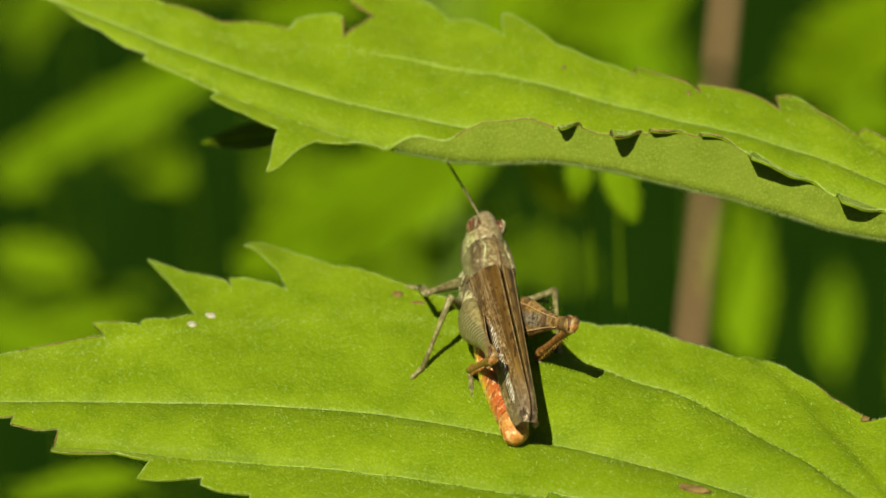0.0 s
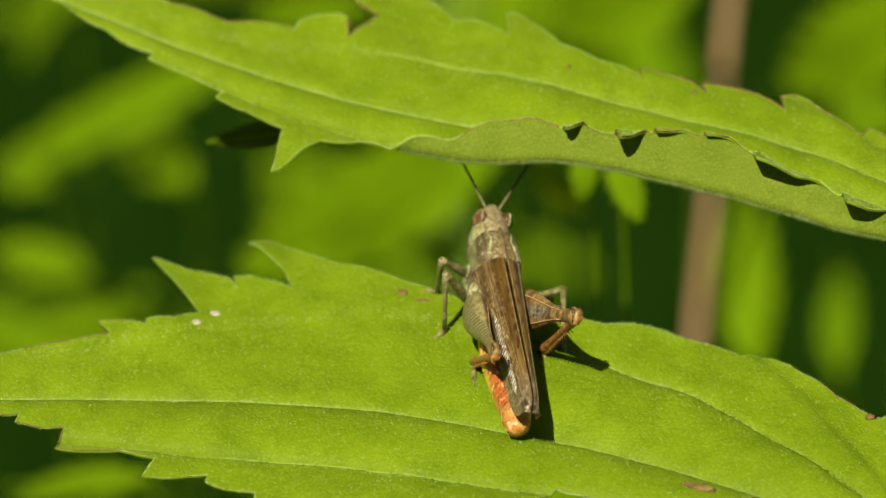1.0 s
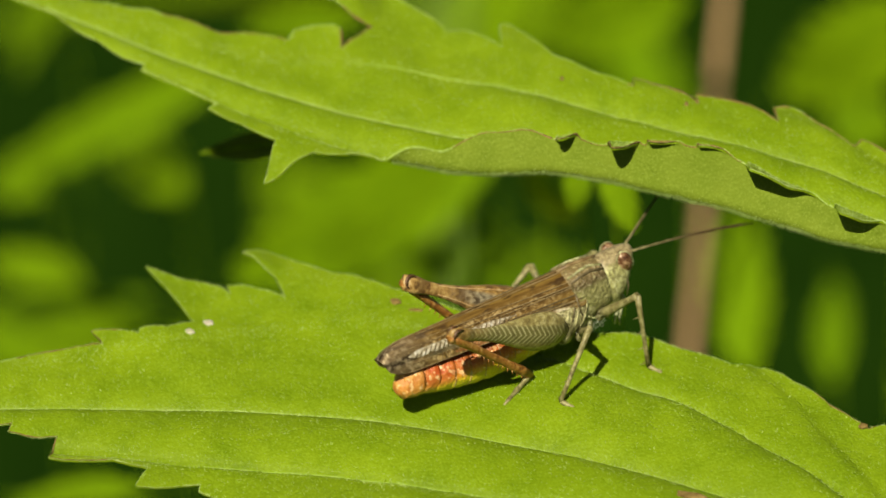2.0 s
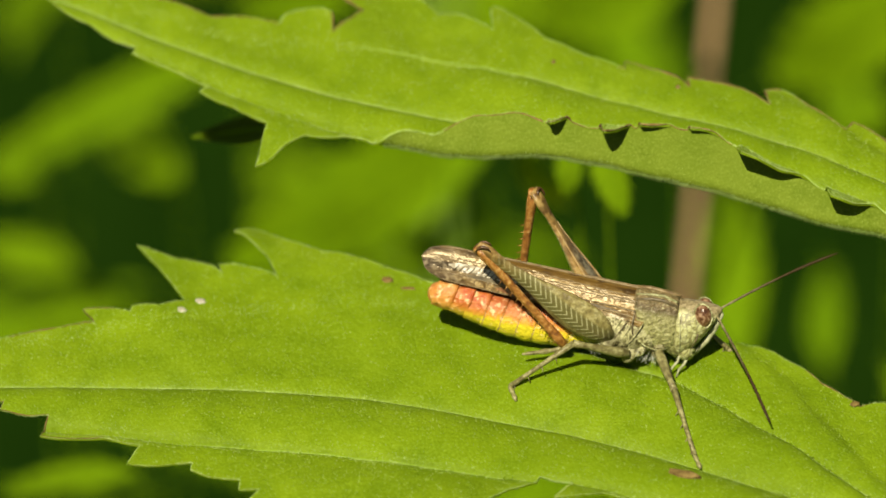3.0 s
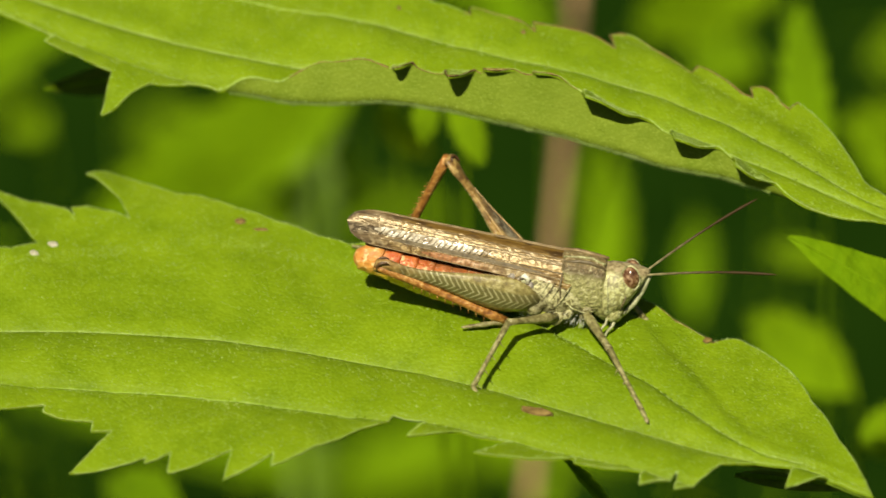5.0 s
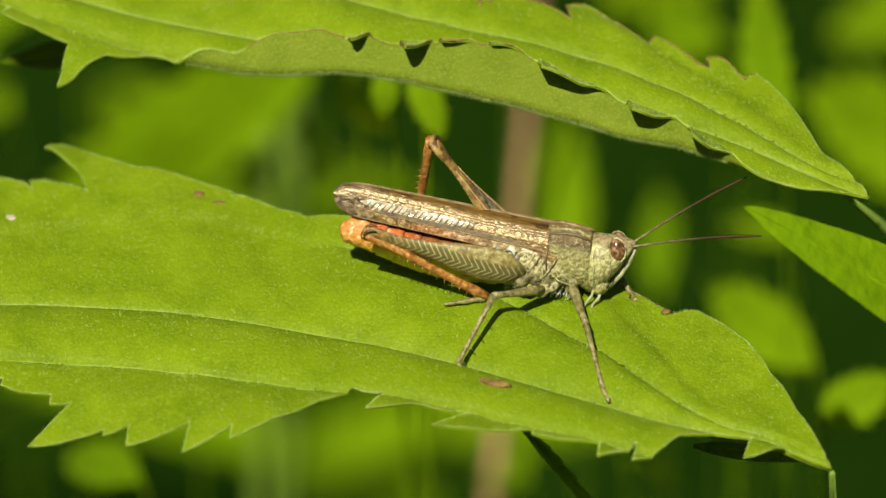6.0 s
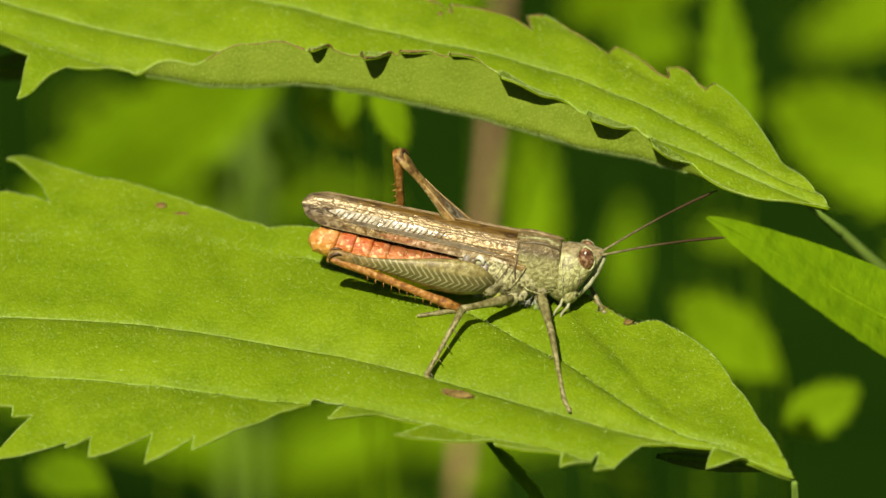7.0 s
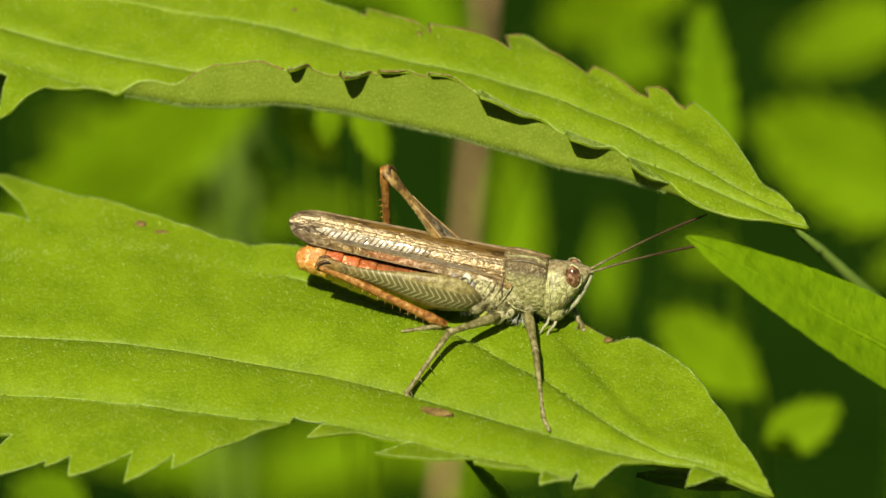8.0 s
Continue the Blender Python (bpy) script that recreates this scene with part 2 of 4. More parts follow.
            x = rng.uniform(self.fold_ends[0] + 2.5, self.fold_ends[1] - 5)
            hair(self.spot(x, self.fold(x) - (rng.uniform(0.0, 0.7) if rng.random() < 0.75 else rng.uniform(0.5, 1.8))) + Vector((0, -0.11, -0.07)), Vector((0, -0.9, -0.35)), long * rng.uniform(0.6, 1.7), thin * 1.2)
        bm = bmesh.new()
        made = [bm.verts.new(v) for v in verts]
        for f in faces:
            bm.faces.new([made[i] for i in f])
        return bm

    def edge_line(self, upper, x0, x1, radius):
        """A thin dried line along a stretch of the margin."""
        pts = [p + Vector((0, 0, 0.02)) for p in self.edges[1 if upper else -1] if x0 <= p.x <= x1]
        return tube(pts, [radius * (0.4 + abs(noise.noise(p * 0.9)) * 1.8) for p in pts], 6)

    def rib(self, side_at=None, radius=0.15, start=None, end=None, lift=0.0):
        pts, radii = [], []
        a, b = (self.x0 + 0.5 if start is None else start), (self.x1 - 0.1 if end is None else end)
        for i in range(120):
            x = a + (b - a) * i / 119
            side = side_at(x) if side_at else 0.0
            pts.append((x, self.mid(x) + side, self.relief(x, side) + lift))
            radii.append(radius * ((0.35 + 0.65 * i / 119) if not side_at else 0.15 + 0.85 * math.sin(math.pi * i / 119) ** 0.5))
        return tube(pts, radii, 8)


def plane_frame(origin, slope, turn=0.0):
    """The pose of a leaf's plane that rises away from the viewer by slope degrees against the line of sight."""
    e, g = radians(slope), radians(turn)
    across = UPWARD * math.sin(e) + INWARD * math.cos(e)
    n = UPWARD * math.cos(e) - INWARD * math.sin(e)
    along = RIGHT * math.cos(g) + across * math.sin(g)
    across = n.cross(along)
    return Matrix((( *[along.x, across.x, n.x], origin.x), (*[along.y, across.y, n.y], origin.y), (*[along.z, across.z, n.z], origin.z), (0, 0, 0, 1)))


def thicken(ob, amount):
    mod = ob.modifiers.new("thickness", "SOLIDIFY")
    mod.thickness, mod.offset = amount * MM, -1
    split = ob.modifiers.new("crisp_rim", "EDGE_SPLIT")
    split.split_angle, split.use_edge_sharp = radians(50), False


LOW_PLANE = plane_frame(at(0, -7.89, 0), 40)
LOW = Blade(
    mid=[(-40, 3.6), (-30.7, 3.45), (-24.3, 3.55), (-17, 3.5), (-12.8, 3.1), (-9, 2.65), (-3.2, 1.15), (1.26, -0.15), (7, -2.2), (12.3, -4.6), (17, -6.7), (20, -7.75), (23, -8.3), (26.65, -10.6)],
    upper=[(-40, 3.6), (-35, 5.6), (-31, 6.95), (-27.5, 8.35), (-25.1, 8.75), (-25.85, 9.8), (-24.7, 9.75), (-23.05, 9.25), (-23, 9.7), (-21.4, 9.75), (-20, 10.5), (-21.4, 12.9), (-23, 15.4), (-20.7, 14.3), (-18.6, 13.75), (-17.95, 13.0), (-18.2, 13.75), (-16.4, 13.5), (-14.8, 12.8), (-15.4, 14.3), (-17.4, 16), (-16.2, 16.5), (-14.2, 15.85), (-12.1, 14.9), (-10, 14.4), (-8.5, 13.75), (-6.4, 12.65), (-3.8, 11.3), (-2.1, 10.5), (1, 10.3), (3.2, 9.8), (4.9, 10), (7.8, 8.9), (11, 7.5), (12.9, 7.45), (14.5, 6.2), (16.4, 4.2), (17.7, 3.2), (18.5, 2.5), (19.9, 2.85), (22.7, 0.2), (23.8, -2.6), (25.1, -6.1), (26.65, -10.6)],
    lower=[(-40, 3.6), (-35, 2.17), (-30.6, 1.43), (-29.75, 1.52), (-29.9, 0.91), (-27.15, 0.57), (-27.55, -0.75), (-24, -1.0), (-21.9, -1.84), (-22.5, -3.56), (-18.9, -3.36), (-18.95, -3.91), (-16.15, -4.95), (-16.2, -5.75), (-15.05, -5.82), (-17.3, -8.69), (-13.1, -7.95), (-13.2, -8.35), (-11.75, -7.74), (-11.9, -9.18), (-8.4, -7.84), (-8.8, -9.83), (-6.1, -8.28), (-6.2, -9.19), (-3.85, -7.87), (-1.4, -6.29), (0.4, -4.92), (2.2, -5.53), (1.2, -7.12), (4, -6.56), (7, -6.91), (4.85, -8.71), (10.5, -8.36), (10.3, -9.03), (14, -9.7), (13.8, -11.19), (16, -9.63), (15.7, -11.2), (18.4, -8.83), (20.3, -8.46), (22.4, -8.68), (21.8, -10.77), (24.3, -9.21), (25.8, -10.2), (26.65, -10.6)],
    veins_up=[(-40, 2), (-25, 4.5), (-10, 8.0), (0, 8.0), (8.8, 6.8), (14.7, 4.4), (20.7, 0.8), (27, 0.3)],
    veins_low=[(-40, 2), (-25, 4), (-19, 5.2), (-8, 5.7), (-2, 5.5), (3, 5), (27, 3)],
    quilt=0.8, keel=[(-40, 0), (-18, 0.3), (-5, 1.0), (5, 1.3), (15, 1.2), (22, 0.5), (26.6, 0.0)], lifts=[(-17, 15.6, 1.3, 0.7)])

UP_PLANE = plane_frame(at(-2.66, 8.91, 8), 42)
UPPER = Blade(
    mid=[(-31, 15.5), (-26.7, 12.6), (-24.7, 11.3), (-19.5, 7.8), (-13.4, 4.6), (-9.4, 2.85), (-5.5, 1.5), (-1.9, 0.5), (6, -1.4), (12, -3.2), (19.1, -5.4), (25.4, -8.7), (28.5, -10.4), (32.5, -12.3)],
    upper=[(-31, 15.5), (-26, 13.7), (-21.9, 12.1), (-19.7, 11.05), (-16.5, 9.85), (-12.95, 9.3), (-12.4, 9.0), (-12.1, 9.8), (-9.95, 9.65), (-9.3, 9.35), (-9.25, 7.9), (-8.3, 8.9), (-7.5, 9.75), (-8.8, 10.3), (-10.35, 11.4), (-9.7, 12.7), (-7.7, 13.4), (-5, 12), (-3.8, 10.95), (-3.1, 9.9), (-1.95, 9.9), (0.2, 8.35), (0, 10.3), (0.4, 10.55), (1.7, 9.4), (3.2, 7.6), (5.6, 6.2), (7.85, 4.7), (7.9, 5.6), (9, 5.1), (11, 4.2), (11.6, 3.35), (11.5, 4.4), (14.5, 3.35), (16.2, 1.8), (15.95, 3.5), (17.2, 3.5), (18.7, 1.9), (20.5, 0.2), (21, 1.0), (21.7, 0.6), (23.4, -1.5), (24, -1.9), (23.9, -1), (24.7, -1), (25.6, -2.5), (26, -3), (26.5, -2.55), (27.7, -4), (30, -8.5), (32.3, -11.8), (32.5, -12.3)],
    lower=[(-31, 15.5), (-26.6, 12.05), (-23.6, 9.2), (-20.8, 6.95), (-20.95, 6.65), (-18.4, 4.8), (-16.35, 3.55), (-16.8, 2.8), (-14.95, 1.55), (-12.8, 0.1), (-13.4, -2.6), (-10.6, -0.95), (-7.4, -0.9), (-5.4, -1.4), (-2.8, -2.1), (2, -2.65), (6.9, -3.5), (10.1, -4.65), (14.9, -6.5), (18.8, -7.95), (21.7, -9.1), (25.3, -10.6), (27.8, -12), (32.5, -12.4)],
    veins_up=[(-30, 0.8), (-15, 2.5), (-5, 5), (3, 4.8), (10, 3.8), (18, 3.4), (30, 1)],
    veins_low=[(-30, 1.2), (-10, 3), (30, 3)],
    quilt=0.65, lifts=[(-9.2, 11.6, 1.7, 1.5), (-13.3, -2.4, 1.2, -0.8)],
    fold=[(-9, -0.9), (-7.4, -0.9), (-5.4, -1.4), (-2.8, -2.1), (2, -2.65), (6.9, -3.5), (10.1, -4.65), (14.9, -6.5), (18.8, -7.95), (21.7, -9.1), (25.3, -10.6), (27.8, -12), (32.5, -12.8)],
    strip=[(-9, 0.02), (-7, 0.1), (-6, 0.9), (-5, 1.4), (-3.6, 1.5), (-3.1, 1.3), (-2.2, 2.2), (-0.6, 2.8), (1.4, 2.9), (3.1, 2.3), (4.5, 2.6), (6.3, 2.3), (8, 2.9), (11.5, 3.5), (13.4, 3.4), (15, 3.0), (19, 2.3), (22, 1.8), (25, 0.9), (27, 0.3), (30, 0.05)],
    curl=[(-8.5, 0), (-7.6, 20), (-6, 110), (-4, 132), (20, 132), (25, 110), (28, 40), (29.5, 0)],
    flaps=[(3.3, 4.8, 1.8), (6.3, 8.4, 2.7), (8.5, 11, 1.0), (11.3, 13.7, 0.8), (14, 18.8, 2.6), (19, 22.2, 2.6), (22.4, 25.4, 2.0)],
    droop=[(-30, -0.6), (-20, 0), (20, 0), (27, -0.3), (32, -1.2)])


def main_leaf(name, shape, plane, label, veins, dry=()):
    leaf = thing(name, plane, label, "leaf", "large leaves of the goldenrod")
    blade = part("blade", shape.mesh(), LEAF, leaf, sheet=True)
    blade.data.materials.append(UNDERSIDE)
    thicken(blade, 0.14)
    blade.modifiers["thickness"].material_offset = 1
    part("midrib", shape.rib(None, 0.17, None, None, 0.0), RIB, leaf, "pale green midrib")
    for f, a, b, r in veins:
        part("side_vein", shape.rib(f, r, a, b, -0.03), RIB, leaf, "fine pale side vein")
    for upper, a, b, r in dry:
        part("dry_edge", shape.edge_line(upper, a, b, r), DRY, leaf, "thin brown dried edge")
    tagged(part("hairs", shape.hairs(15000, 9000, 6500, 5), HAIR, leaf, "short pale downy hairs"), kind="stuff")
    return leaf


low_leaf = main_leaf("goldenrod_leaf", LOW, LOW_PLANE, "bright green toothed goldenrod leaf carrying the grasshopper", [(LOW.vein_up, 0, 22.5, 0.12), (lambda x: -LOW.vein_low(x), -20, 0, 0.09)], [(True, -30, -24, 0.03), (True, 15.5, 19, 0.035), (False, -31, -24, 0.03)])
up_leaf = main_leaf("goldenrod_leaf", UPPER, UP_PLANE, "bright green toothed goldenrod leaf with one margin curled upwards", [(UPPER.vein_up, -9, 25, 0.1)], [(False, -2.6, 3.1, 0.1), (False, 3.2, 13.8, 0.06), (True, 7.4, 17.0, 0.06), (True, 17.6, 26.6, 0.05), (True, -20, -12.5, 0.035), (True, -9.4, -7.2, 0.07)])


# ---- the plants behind ----
def small_blade(length, width, teeth, bend, fold_up, seed):
    """A lance-shaped toothed leaf from its base at x = 0 towards +x, arched downwards, with a folded keel."""
    rng = random.Random(seed)
    bm = bmesh.new()
    count, rows = 44, 4
    grid = []
    for i in range(count + 1):
        k = i / count
        wide = width / 2 * (math.sin(math.pi * min(1, k ** 0.75)) ** 0.85) + 0.05
        phase = (k * teeth) % 1.0
        tooth = width * (0.2 if 0 < teeth < 8 else 0.09) * phase ** 1.5 * (0.15 < k < 0.97)
        x, z = length * k, -bend * length * k * k + rng.uniform(-0.1, 0.1)
        line = []
        for j in range(-rows, rows + 1):
            v = j / rows
            y = v * wide + math.copysign(tooth * abs(v) ** 3, v)
            line.append(bm.verts.new((x + tooth * 0.9 * abs(v) ** 3, y, z + fold_up * abs(v) * wide + 0.25 * math.sin(k * 9 + v * 2 + seed))))
        grid.append(line)
    for a, b in zip(grid, grid[1:]):
        for j in range(2 * rows):
            bm.faces.new((a[j], b[j], b[j + 1], a[j + 1]))
    return bm


def leaf_data(*args, material=FAR_LEAF):
    ob = part("leaf_pattern", small_blade(*args), material, sheet=True)
    data = ob.data
    bpy.data.objects.remove(ob)
    return data


LEAF_DATA = [leaf_data(70, 15, 13, 0.16, 0.25, 1), leaf_data(85, 17, 15, 0.28, 0.2, 2), leaf_data(55, 11, 10, 0.1, 0.35, 3), leaf_data(38, 8, 9, 0.2, 0.3, 4), leaf_data(100, 20, 16, 0.4, 0.15, 5), leaf_data(60, 12, 11, 0.04, 0.15, 6), leaf_data(60, 12, 0, 0.04, 0.1, 7), leaf_data(60, 12, 0, 0.06, 0.0, 8, material=UNDERSIDE), leaf_data(60, 12, 6, 0.12, 0.3, 9), leaf_data(60, 12, 7, 0.2, 0.15, 10)]


def aim(place, way, roll=0.0):
    """A pose whose x axis points along way."""
    x = Vector(way).normalized()
    y = Vector((0, 0, 1)).cross(x).normalized()
    z = x.cross(y)
    return Matrix(((x.x, y.x, z.x, place.x), (x.y, y.y, z.y, place.y), (x.z, y.z, z.z, place.z), (0, 0, 0, 1))) @ Matrix.Rotation(radians(roll), 4, "X")


def leaf_on(plant, kind, m, size=1.0):
    ob = new("leaf", LEAF_DATA[kind])
    ob.parent = plant
    ob.matrix_basis = m @ Matrix.Scale(size, 4)
    return ob


def goldenrod(foot, top, seed, leaves=16, material=GREEN_STEM, label="leafy green goldenrod plant standing in the thicket", thick=1.7, low=0.25):
    """One upright stem from the soil with leaves spiralling up it."""
    rng = random.Random(seed)
    foot, top = Vector(foot), Vector(top)
    plant = thing("goldenrod_plant", Matrix.Translation(foot), label, "plant", "goldenrod plants behind")
    rise = (top - foot) / MM
    lean = Vector((rng.uniform(-6, 6), rng.uniform(-6, 6), 0))
    pts = [rise * (k / 14) + lean * math.sin(math.pi * k / 14) for k in range(15)]
    part("stem", tube(pts, [thick * (1.15 - 0.6 * k / 14) for k in range(15)], 10), material, plant)
    turn = rng.uniform(0, 360)
    for i in range(leaves):
        k = low + (1 - low) * (i + rng.random() * 0.6) / leaves
        turn += 137.5 + rng.uniform(-15, 15)
        p = (rise * k + lean * math.sin(math.pi * k)) * MM
        tilt = rng.uniform(-0.15, 0.55) + 0.3 * k
        way = (math.cos(radians(turn)), math.sin(radians(turn)), tilt)
        leaf_on(plant, rng.choice((0, 1, 2, 4) if k < 0.85 else (2, 3)), aim(p, way, rng.uniform(-25, 25)), rng.uniform(0.8, 1.15))
    return plant


def placed_leaf(start, end, width, facing, kind=5):
    """A leaf of the thicket from its base to its tip, its top side turned from straight up (0) to the sun and the viewer (1)."""
    p, q = at(*start), at(*end)
    ob = thing("goldenrod_leaf", Matrix.Translation(p), "soft green goldenrod leaf among the plants behind" if start[2] > 40 else "green goldenrod leaf close to the large leaves", "leaf", "leaves of the thicket")
    long, wide = (70, 85, 55, 38, 100, 60, 60, 60, 60, 60)[kind] * MM, (15, 17, 11, 8, 20, 12, 12, 12, 13, 13)[kind]
    x = (q - p).normalized()
    n = Vector(facing) if isinstance(facing, tuple) else Vector((-0.3 * facing, -facing, 1.15 - facing))
    z = (n - x * n.dot(x)).normalized()
    y = z.cross(x)
    s, w = (q - p).length / long, width * (1 + start[2] / 300) / wide
    blade = new("blade", LEAF_DATA[kind])
    blade.parent = ob
    blade.matrix_basis = Matrix(((x.x, y.x, z.x, 0), (x.y, y.y, z.y, 0), (x.z, y.z, z.z, 0), (0, 0, 0, 1))) @ Matrix.Diagonal((s, w, (s + w) / 2, 1))
    if start[2] > 40:
        drop = p.z / MM
        part("stalk", tube([(0, 0, 0.1), (0.4, 2.5, -3), (0.8, 4, -12), (1.5, 5, -drop)], [0.12, 0.1, 0.1, 0.12], 6), FAR_LEAF, ob, "thin green stalk")
    rib = new("midrib", RIB_DATA)
    rib.parent = ob
    rib.matrix_basis = Matrix(((x.x, y.x, z.x, 0), (x.y, y.y, z.y, 0), (x.z, y.z, z.z, 0), (0, 0, 0, 1))) @ Matrix.Diagonal((s, 0.5, (s + w) / 2, 1))
    return ob


def rib_data():
    ob = part("rib_pattern", tube([(60 * k / 20, 0, -0.04 * 60 * (k / 20) ** 2 + 0.25 * math.sin(k / 20 * 9 + 6) + 0.05) for k in range(21)], [0.42 - 0.3 * k / 20 for k in range(21)], 6), FAR_LEAF)
    data = ob.data
    bpy.data.objects.remove(ob)
    return data


RIB_DATA = rib_data()


def ground_sheet():
    bm = bmesh.new()
    xs = [-60000, -6000, -900, -400, -200, -80, 0, 80, 200, 400, 900, 6000, 60000]
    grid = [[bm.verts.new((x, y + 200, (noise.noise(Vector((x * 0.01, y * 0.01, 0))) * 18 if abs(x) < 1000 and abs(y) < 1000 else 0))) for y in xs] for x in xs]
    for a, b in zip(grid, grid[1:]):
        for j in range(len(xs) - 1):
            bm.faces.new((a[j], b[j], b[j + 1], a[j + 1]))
    return tagged(part("ground", bm, SHADE_DARK_SOIL), "soil under the thicket, coloured as dark as its shaded hollows", "ground", kind="structure")


ground_sheet()

# the pinkish-brown stem behind the grasshopper
goldenrod(at(-22, -300, 165), at(14.9, 60, 165), 5, 0, STEM, "bare pinkish brown plant stem behind the leaves", 0.9)
PLACED = [
    # base and tip as right, up and depth; width; how far it faces the viewer
    ((-25.1, 0.5, 200), (-31.4, 2.4, 214), 2.4, 0.55),
    ((-19.4, 5.6, 210), (-24.1, 9.4, 224), 3, 0.5),
    ((-22.3, -1.7, 180), (-29.2, -3.3, 194), 2, 0.5),
    ((-27.3, 5.6, 190), (-31.7, 7.5, 204), 2.4, 0.7),
    ((-2.1, 8.2, 140), (-17.9, 0.2, 154), 5.5, 0.9),
    ((-4.7, 6.3, 120), (-14.1, 0.9, 134), 3.5, 0.8),
    ((-16.2, 13.2, 200), (-31.7, 5.6, 214), 2.6, 0.8),
    ((-19.9, 4.9, 230), (-22.5, 10.6, 244), 2.4, 0.4),
    ((-21.2, -0.4, 220), (-31.7, -2.5, 234), 1.6, 0.3),
    ((2.4, 7.8, 45), (1.8, 5.1, 45), 1.5, 0.9),
    ((4.0, 7.9, 45), (5.1, 3.8, 45), 1.9, 0.9),
    ((0.2, 7.6, 90), (1.4, 2.2, 104), 2.9, 0.7),
    ((-6.7, 4.1, 140), (-5.8, 0.6, 154), 2.7, 0.75),
    ((-3.0, 5.3, 150), (-2.3, 0.9, 164), 1.6, 0.7),
    ((12.4, -4.5, 170), (11.0, 6.6, 184), 3.4, 0.95),
    ((17.1, -4.9, 200), (16.7, 2.4, 214), 1.9, 0.7),
    ((8.6, 16.9, 150), (-0.6, 13.9, 164), 4, 0.9),
    ((22.7, 16.4, 160), (12.0, 10.5, 174), 5, 0.9),
    ((20.9, 8.1, 190), (15.8, 11.6, 204), 3.3, 0.7),
    ((-21.9, -10.8, 90), (-31.3, -11.2, 104), 1.8, 0.5),
    ((-9.7, 15.7, 120), (-17.3, 15.1, 134), 2.1, 0.8),
    ((-26.3, 16.4, 210), (-31.1, 12.6, 224), 3.5, 0.6),
    ((-25.0, -12.1, 110), (-19.6, -11.5, 124), 1.7, 0.4),
    ((24.5, 2.3, 70), (21.6, 14.5, 84), 3, 0.95),
    ((35.9, 1.8, 130), (24.1, 6.4, 144), 6.1, 0.9),
    ((34.3, 11.1, 220), (25.0, 11.8, 234), 4.9, 0.5),
    ((26.1, -9.0, 90), (19.3, -3.9, 104), 3.5, 0.7),
    ((21.4, -7.1, 110), (25.4, -4.5, 124), 2.3, 0.6),
    ((26.4, -12.2, 60), (30.7, -9.7, 60), 2.7, 0.85),
    ((9.7, -15.3, 160), (5.9, -13.3, 174), 2.5, 0.5),
    ((-11.8, -15.2, 80), (-16.9, -12.9, 94), 2.8, 0.55),
    ((34.0, -2.6, 120), (31.4, -0.1, 134), 2.6, 0.7),
    ((-5.5, 0.2, 150), (-5.3, 4.4, 164), 2.2, 0.8),
    ((-1.6, 0.1, 150), (-1.6, 4.8, 164), 2.4, 0.85),
    ((24.4, -2.0, 150), (20.5, -0.1, 164), 2, 0.5),
    ((15.3, -14.0, 120), (18.7, -14.4, 134), 1.6, 0.4),
    ((39.5, -10.2, -7), (23.2, 0.3, -10), 6.2, (0.0, -0.3, 0.95), 6),
    ((9.7, -12.3, 7), (15.1, -17.7, 7), 0.9, 0.2),
    ((-13.6, 9.0, 23), (-19.0, 8.1, 20), 1.7, (0.378, -0.213, 0.0), 7),
    ((19.6, -13.6, 3), (27.0, -14.2, 1), 1.5, 0.3, 7),
]
for number, row in enumerate(PLACED):
    placed_leaf(*row, *(() if len(row) > 4 else (8 + number % 2,)))


def carrier():
    """The stem beside the view that bears the two large leaves and the one between them."""
    foot = at(46, -12, 16)
    foot = Vector((foot.x, foot.y, 0))
    plant = thing("goldenrod_plant", Matrix.Translation(foot), "green goldenrod stem bearing the large leaves", "plant", "goldenrod plants behind")
    top = (at(45, 30, 16) - foot) / MM
    part("stem", tube([top * (k / 14) + Vector((2.5 * math.sin(k * 0.9), 0, 0)) for k in range(15)], [2.2 - 0.06 * k for k in range(15)], 12), GREEN_STEM, plant)
    ends = ((LOW_PLANE @ (Vector((26.7, LOW.mid(26.7), LOW.height(26.7, LOW.mid(26.7)) - 0.1)) * MM), at(27.4, -17.2, 3), at(46, -26, 16)),
            (UP_PLANE @ (Vector((30.9, UPPER.mid(30.9), UPPER.height(30.9, UPPER.mid(30.9)) - 0.2)) * MM), at(29.9, -1.0, 13), at(46, -16, 18)),
            (at(39.3, -9.8, -7), at(41, -11.5, 2), at(46, -18, 16)))
    for a, b, c in ends:
        part("petiole", tube([(q - foot) / MM for q in (a, b, c)], [0.16, 0.3, 0.8], 8), GREEN_STEM, plant, "short green leaf stalk")


carrier()
# further plants in the thicket
rng = random.Random(11)
for i in range(46):
    x, y = rng.uniform(-230, 230), 250 + 380 * rng.random() ** 1.2
    top = ((x + rng.uniform(-30, 30)) * MM, (y + rng.uniform(-20, 20)) * MM, rng.uniform(0.55, 0.85))
    if y > 430 and i % 4 == 0:  # dark hollows stay open between the plants
        goldenrod((x * MM, y * MM, 0), top, 100 + i, 18)


# ---- small things on the leaf ----
def on_leaf(shape, plane, x, y, turn=0.0, lift=0.0):
    return plane @ Matrix.Translation((x * MM, y * MM, (shape.height(x, y) + lift) * MM)) @ Matrix.Rotation(radians(turn), 4, "Z")


def crumb(name, long, wide, high, seed, material, label, category, m):
    """A small uneven lump, longer than wide."""
    bm = bmesh.new()
    bmesh.ops.create_icosphere(bm, subdivisions=3, radius=1)
    for v in bm.verts:
